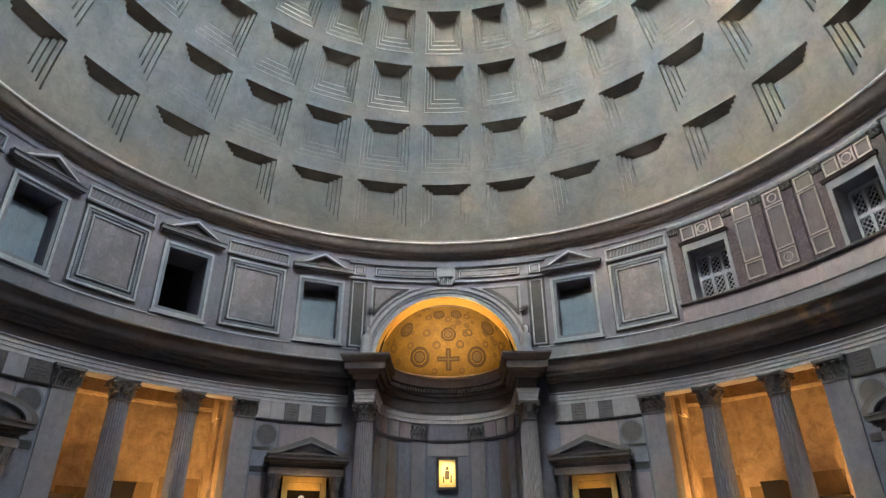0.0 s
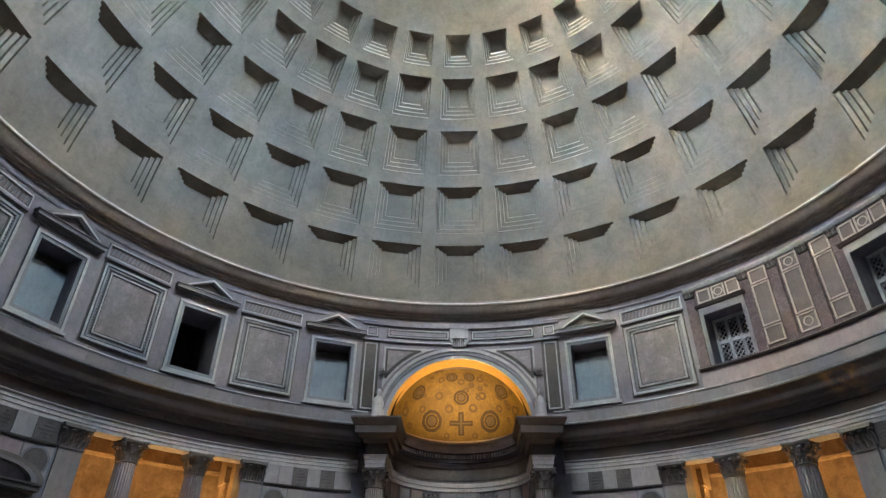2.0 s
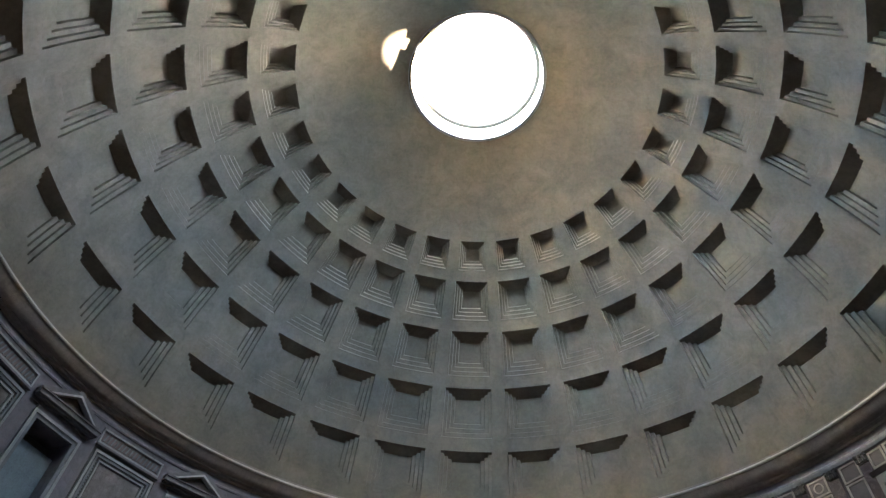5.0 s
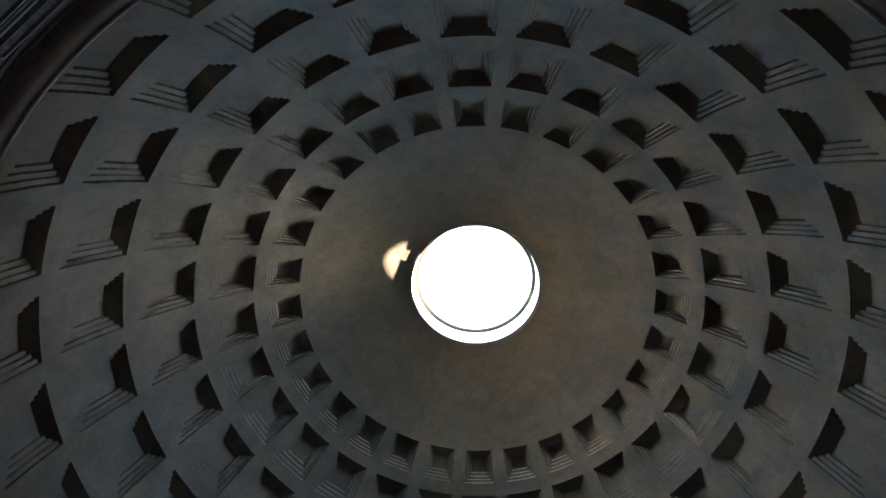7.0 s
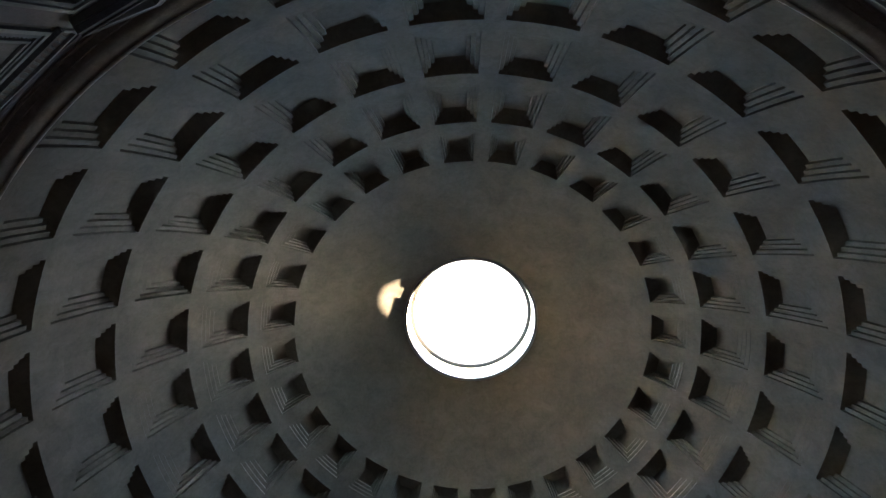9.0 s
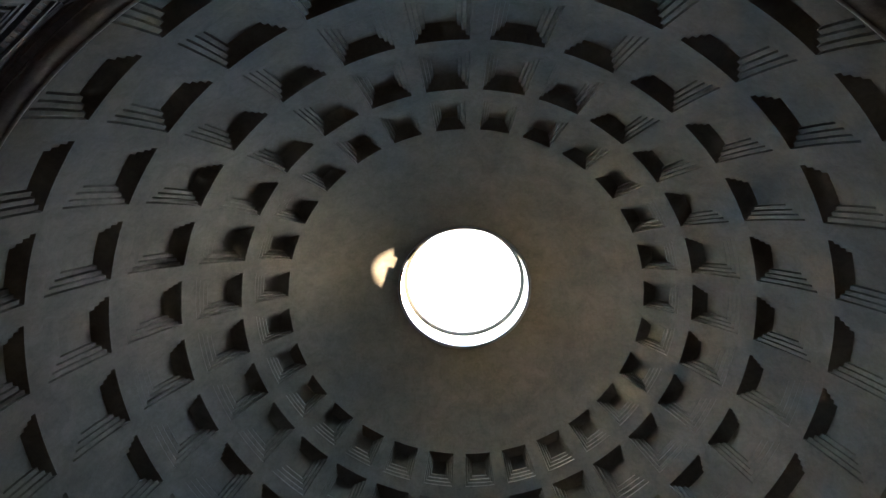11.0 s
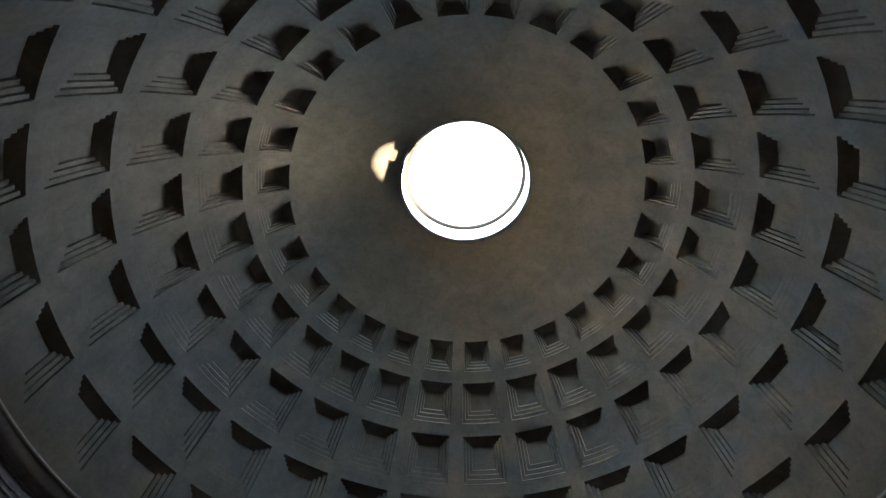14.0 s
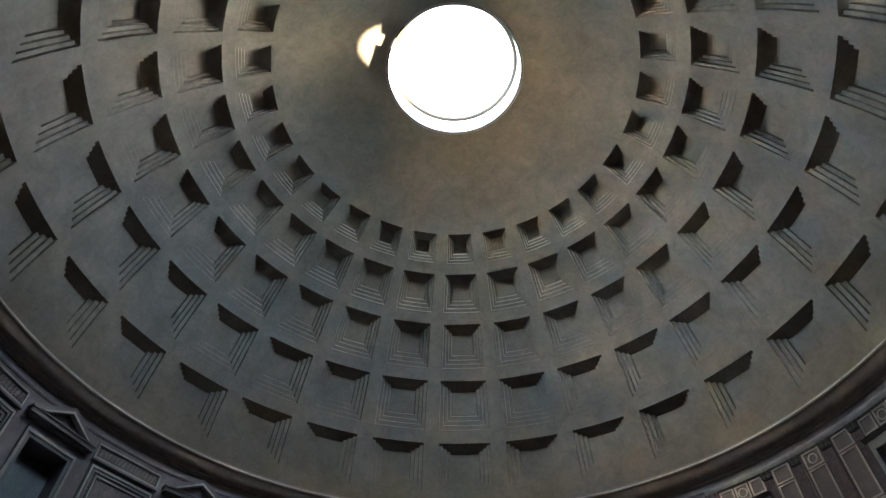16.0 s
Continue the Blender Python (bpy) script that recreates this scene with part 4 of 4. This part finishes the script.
    for (xa, za), (xb, zb) in zip(arc, arc[1:]):
        pts = [(r * math.sin(x / R), r * math.cos(x / R), z) for r in (R, 23.2) for x, z in ((xa, za), (xb, zb), (xb, ATT1), (xa, ATT1))]
        f.add(pts, [(0, 1, 2, 3), (7, 6, 5, 4), (0, 4, 5, 1), (1, 5, 6, 2), (2, 6, 7, 3), (3, 7, 4, 0)])
    arch = setting(f.make("wall_arch", ATTIC), "grey marble wall over the arch of the apse", "wall")
    # soffit of the arch in gold, archivolt, spandrels
    s = Mesh()
    n = len(arc)
    pts = []
    for k in (0.985, 1.0):
        for y in (21.3, 22.6):
            pts += [(AC.x + (x - AC.x) * k, y - (x / 9) ** 2 * (1 if y < 22 else 0), zc + (z - zc) * k) for x, z in arc]
    s.add(pts, [(a * n + i, a * n + i + 1, b * n + i + 1, b * n + i) for a, b in ((0, 1), (2, 3), (0, 2), (1, 3)) for i in range(n - 1)])
    s.make("arch_soffit", GOLDPLAIN, arch)
    for r0, r1, out, mat, name in ((4.64, 4.95, 0.08, MOULD, "archivolt"), (4.96, 5.2, 0.14, MOULDBLUE, "archivolt"), (5.21, 5.42, 0.2, MOULD, "archivolt")):
        m = Mesh()
        for q0, q1 in zip(np.linspace(172, 8, 45), np.linspace(172, 8, 45)[1:]):
            o = [(AC.x + r * math.cos(radians(q)), zc + r * math.sin(radians(q))) for r, q in ((r0, q0), (r1, q0), (r1, q1), (r0, q1))]
            m.add([((R - d) * math.sin(x / R), (R - d) * math.cos(x / R), z) for d in (out, -0.05) for x, z in o],
                  [(0, 1, 2, 3), (7, 6, 5, 4), (0, 4, 5, 1), (1, 5, 6, 2), (2, 6, 7, 3), (3, 7, 4, 0)])
        m.make(name, mat, arch)
    deg = 180 / math.pi / R
    for k in (-1, 1):
        def spandrel(r, x0, z1, m0, out, mat, name):
            """The field between the arch and its square frame, in upright strips."""
            edge = [(k * r * math.cos(radians(q)), zc + r * math.sin(radians(q))) for q in np.linspace(m0, 80, 22)]
            edge = [p for p in edge if p[1] < z1 and abs(p[0]) <= x0]
            edge = [(k * x0, edge[0][1])] + edge + [(edge[-1][0] - k * 0.05, z1 - 0.02)]
            m = Mesh()
            for (xa, za), (xb, zb) in zip(edge, edge[1:]):
                pts = [(q * math.sin((x + AC.x) / R), q * math.cos((x + AC.x) / R), z) for q in (R - out, R + 0.05) for x, z in ((xa, za), (xb, zb), (xb, z1), (xa, z1))]
                m.add(pts, [(0, 1, 2, 3), (7, 6, 5, 4), (0, 4, 5, 1), (1, 5, 6, 2), (2, 6, 7, 3), (3, 7, 4, 0)])
            m.make(name, mat, arch)
        spandrel(5.6, 5.05, 18.62, 20, 0.08, MOULD, "spandrel_frame")
        spandrel(5.74, 4.92, 18.48, 22, 0.1, BLACKSTONE, "spandrel_border")
        spandrel(5.95, 4.78, 18.34, 24, 0.12, PANEL, "spandrel")
        for x0, x1, z0, z1, tall in ((5.45, 6.62, 14.1, 18.95, 1), (5.6, 6.45, 19.25, 20.05, 0), (0.75, 5.0, 19.3, 20.0, 0)):
            a, b = sorted((k * x0 * deg, k * x1 * deg))
            t = (0.16 if tall else 0.05)
            d, e = t * deg, (t + 0.09) * deg
            Mesh().block(R - 0.05, R + 0.05, a, b, z0, z1, 4).make("panel_backing", BLACKSTONE, arch)
            for a0, a1, v0, v1 in ((a + d, b - d, z0 + t, z0 + t + 0.09), (a + d, b - d, z1 - t - 0.09, z1 - t), (a + d, a + e, z0 + t + 0.09, z1 - t - 0.09), (b - e, b - d, z0 + t + 0.09, z1 - t - 0.09)):
                Mesh().block(R - 0.1, R, a0, a1, v0, v1, 4 if a1 - a0 > 1 else 1).make("panel_moulding", MOULD, arch)
            if not tall:
                Mesh().block(R - 0.08, R, a + 0.2 * deg, b - 0.2 * deg, z0 + 0.2, z1 - 0.2, 4).make("panel_field", ATTIC, arch)
        star = Mesh()
        for q in range(16):
            a0 = q * math.pi / 8
            rr = 0.34 if q % 2 == 0 else 0.1
            a1 = a0 + math.pi / 8
            r2 = 0.1 if q % 2 == 0 else 0.34
            star.prism([(0, 0), (rr * math.cos(a0), rr * math.sin(a0)), (r2 * math.cos(a1), r2 * math.sin(a1))], -0.12, -0.06)
        star.make("star_ornament", BLACKSTONE, arch).matrix_world = on_wall(R - 0.1, k * 13.6, 16.75)
    for z, mat in ((18.98, MOULD), (20.14, ATTIC)):
        Mesh().block(R - 0.14, R, -17.8, 17.8, z, z + 0.12, 24).make("moulding", mat, arch)
    key = Mesh().prism([(-0.42, 18.72), (0.42, 18.72), (0.5, 19.0), (0.62, 19.15), (0.62, 20.05), (-0.62, 20.05), (-0.62, 19.15), (-0.5, 19.0)], -0.32, 0.05)
    key.prism([(-0.5, 19.3), (0.5, 19.3), (0.5, 19.9), (-0.5, 19.9)], -0.42, -0.32)
    for x in (-0.28, 0, 0.28):
        leaf(key, (x, -0.3, 0), (1, 0, 0), (0, -1, 0), 18.78, 0.46, 0.14, 0.03, 0.14)
    q = key.make("keystone", MOULD, arch)
    q.matrix_world = on_wall(R, -0.2)
    return wall, gold, arch


build_apse()

# Entablature blocks that step forward over the two free columns of the apse
def make_ressaut(s):
    r = thing("entablature_block", "stepped entablature block over a free column by the apse", "entablature", pose(s * 4.85 - 0.1, 19.95, 0))

    def tier(hx, y0, z0, z1, mat, name, inner=0.0, flare=0.0):
        x0, x1 = -hx - (inner if s > 0 else 0), hx + (inner if s < 0 else 0)
        f = flare
        Mesh().add([(x0, y0, z0), (x1, y0, z0), (x1, 2.6, z0), (x0, 2.6, z0), (x0 - f, y0 - f, z1), (x1 + f, y0 - f, z1), (x1 + f, 2.6, z1), (x0 - f, 2.6, z1)],
                   [(3, 2, 1, 0), (4, 5, 6, 7), (0, 1, 5, 4), (1, 2, 6, 5), (2, 3, 7, 6), (3, 0, 4, 7)]).make(name, mat, r)
    tier(0.56, -0.56, 10.362, 10.56, ARCHI, "fascia")
    tier(0.6, -0.6, 10.562, 10.78, ARCHI, "fascia")
    tier(0.64, -0.64, 10.782, 10.98, ARCHI, "fascia", flare=0.02)
    tier(0.7, -0.7, 10.982, 11.06, ARCHI, "fascia", flare=0.03)
    tier(0.56, -0.56, 11.064, 11.7, PORPHYRY, "frieze")
    tier(0.7, -0.7, 11.704, 11.95, CORNICE, "bed_moulding", flare=0.1)
    tier(0.95, -0.95, 11.954, 12.2, CORNICE, "bed_moulding", flare=0.12)
    tier(1.2, -1.2, 12.204, 12.62, CORNICE, "corona", flare=0.04)
    tier(1.28, -1.28, 12.624, 12.98, CORNICE, "crown", flare=0.2)
    tier(1.48, -1.48, 12.984, 13.1, CORNICE, "crown")
    return r


def make_statue(s):
    m = Mesh()
    m.lathe([(0.5, 0.0), (0.52, 0.25), (0.42, 0.7), (0.36, 1.1), (0.4, 1.45), (0.3, 1.8), (0.14, 1.95), (0.13, 2.03), (0.19, 2.15), (0.2, 2.3), (0.13, 2.45), (0.02, 2.5)], 14)
    m.box(-0.5, 0.5, -0.5, 0.5, -0.2, 0.0)
    ob = m.make("statue", MOULD, smooth=True)
    ob.matrix_world = pose(s * 5.12 - 0.1, 20.75, 13.28) @ Matrix.Diagonal((0.95, 0.8, 0.92, 1))
    return tagged(ob, "small white marble statue on the cornice beside the arch", "statue", "statues beside the arch")


for s in (-1, 1):
    make_ressaut(s)
    make_statue(s)
    copy_thing(column, pose(s * 4.85 - 0.1, 19.95, 0))


def make_icon():
    m = pose(-0.16, AC.y + AR - 0.12, 0)
    i = thing("framed_icon", "small glowing golden painting lit by an added lamp, in a dark frame", "painting", m)
    Mesh().border(-0.72, 0.72, 6.15, 8.2, 0.16, -0.14, 0.06).make("outer_frame", DARKSTONE, i)
    Mesh().border(-0.55, 0.55, 6.32, 8.03, 0.12, -0.1, 0.04).make("gilt_frame", GOLDPLAIN, i)
    Mesh().box(-0.43, 0.43, -0.05, 0.02, 6.44, 7.91).make("picture", GOLDLIT, i)
    b = Mesh()
    b.box(-0.16, 0.14, -0.056, -0.05, 6.8, 7.35).box(-0.09, 0.1, -0.056, -0.05, 7.38, 7.62).box(-0.3, -0.2, -0.056, -0.05, 6.6, 7.0).box(0.2, 0.3, -0.056, -0.05, 6.6, 7.1)
    b.make("painted_shapes", MOSAIC, i)
    return i


make_icon()


# Altars between the niches
def make_aedicule(bow):
    a = thing("aedicule", "marble altar surround with columns and a curved pediment" if bow else "marble altar surround with columns and a triangular pediment", "altar surround", group="altar surrounds")
    for x in (-1.72, 1.72):
        Mesh().box(x - 0.42, x + 0.42, 0.15, 1.1, 0, 1.5).make("pedestal", MOULD, a)
        c = Mesh().lathe([(0.34, 1.5), (0.34, 1.6), (0.28, 1.7), (0.27, 2.5), (0.235, 5.5)], 20).make("column_shaft", ROSE, a, smooth=True)
        c.location = (x, 0.5, 0)
        k = Mesh().lathe([(0.24, 5.5), (0.26, 5.7), (0.38, 6.1), (0.42, 6.24)], 12)
        for i in range(8):
            q = i * math.pi / 4
            leaf(k, (0, 0, 0), (-math.sin(q), math.cos(q), 0), (math.cos(q), math.sin(q), 0), 5.52, 0.5, 0.1, 0.25, 0.14)
        k.make("column_capital", CAPITAL, a).location = (x, 0.5, 0)
        Mesh().box(x - 0.3, x + 0.3, 0.85, 1.12, 1.5, 6.24).make("pilaster", WALLGREY, a)
    Mesh().box(-2.08, 2.08, 0.1, 1.1, 6.25, 6.6).make("architrave", ARCHI, a)
    Mesh().box(-2.04, 2.04, 0.14, 1.1, 6.604, 6.86).make("frieze", DARKSTONE, a)
    ped = pediment(a, 2.34, 6.87, 8.25, -0.38, (PEDGREY, WALLGREY, PEDDARK), bow)
    b = Mesh().box(-2.34, 2.34, 0.1, 1.12, 6.87, 7.2)
    b.prism([(-2.0, 7.21), (2.0, 7.21), (0, 8.05)] if not bow else [(-2.0, 7.21), (2.0, 7.21), (1.5, 7.8), (0, 8.05), (-1.5, 7.8)], 0.1, 1.12)
    b.make("backing", PEDDARK, a)
    Mesh().border(-1.22, 1.22, 1.6, 6.2, 0.3, 0.55, 0.75).make("gilt_frame", GOLDPLAIN, a, "gilded frame")
    Mesh().box(-0.9, 0.9, 0.62, 0.8, 5.5, 5.89).make("gilt_panel", GOLDPLAIN, a)
    Mesh().box(-1.3, 1.3, 0.95, 1.05, 0, 6.2).make("back", SHADETONE, a)
    Mesh().box(-1.9, 1.9, -0.6, 1.1, 0, 1.1).make("altar_table", MOULD, a)
    return a


low, bow = make_aedicule(False), make_aedicule(True)
low.matrix_world, bow.matrix_world = on_wall(20.6, 22.5), on_wall(20.6, 67.5)
for k, c in ((low, -22.5), (bow, -67.5), (low, 112.5), (low, -112.5), (bow, 157.5), (bow, -157.5)):
    copy_thing(k, on_wall(20.6, c))
st = Mesh().lathe([(0.45, 1.2), (0.5, 2.2), (0.38, 3.0), (0.42, 3.8), (0.4, 4.3), (0.15, 4.55), (0.13, 4.65), (0.2, 4.82), (0.21, 5.0), (0.14, 5.17), (0.02, 5.22)], 16).make("statue", MOULD, smooth=True)
st.matrix_world = on_wall(21.1, -22.9)
tagged(st, "white marble statue in a gilded altar surround", "statue")


# Monuments in the niches
def make_monument(c, r, top, w):
    m = thing("monument", "black stone chest on a tall ochre plinth against the niche wall", "monument", on_wall(r, c), "monuments in the niches")
    Mesh().box(-w - 0.25, w + 0.25, -0.5, 0.6, 0, 0.5).box(-w - 0.1, w + 0.1, -0.4, 0.6, 0.5, top - 1.7).make("plinth", NICHE, m)
    Mesh().prism([(-w * 0.8, top - 1.7), (w * 0.8, top - 1.7), (w, top - 0.12), (w * 1.04, top - 0.12), (w * 1.04, top), (-w * 1.04, top), (-w * 1.04, top - 0.12), (-w, top - 0.12)], -0.45, 0.5).make("chest", BLACK, m)


for c, top, w in ((-44.0, 5.9, 0.62), (-50.9, 5.1, 0.7), (43.1, 5.7, 0.55), (49.2, 4.75, 0.7)):
    make_monument(c, 26.0, top, w)
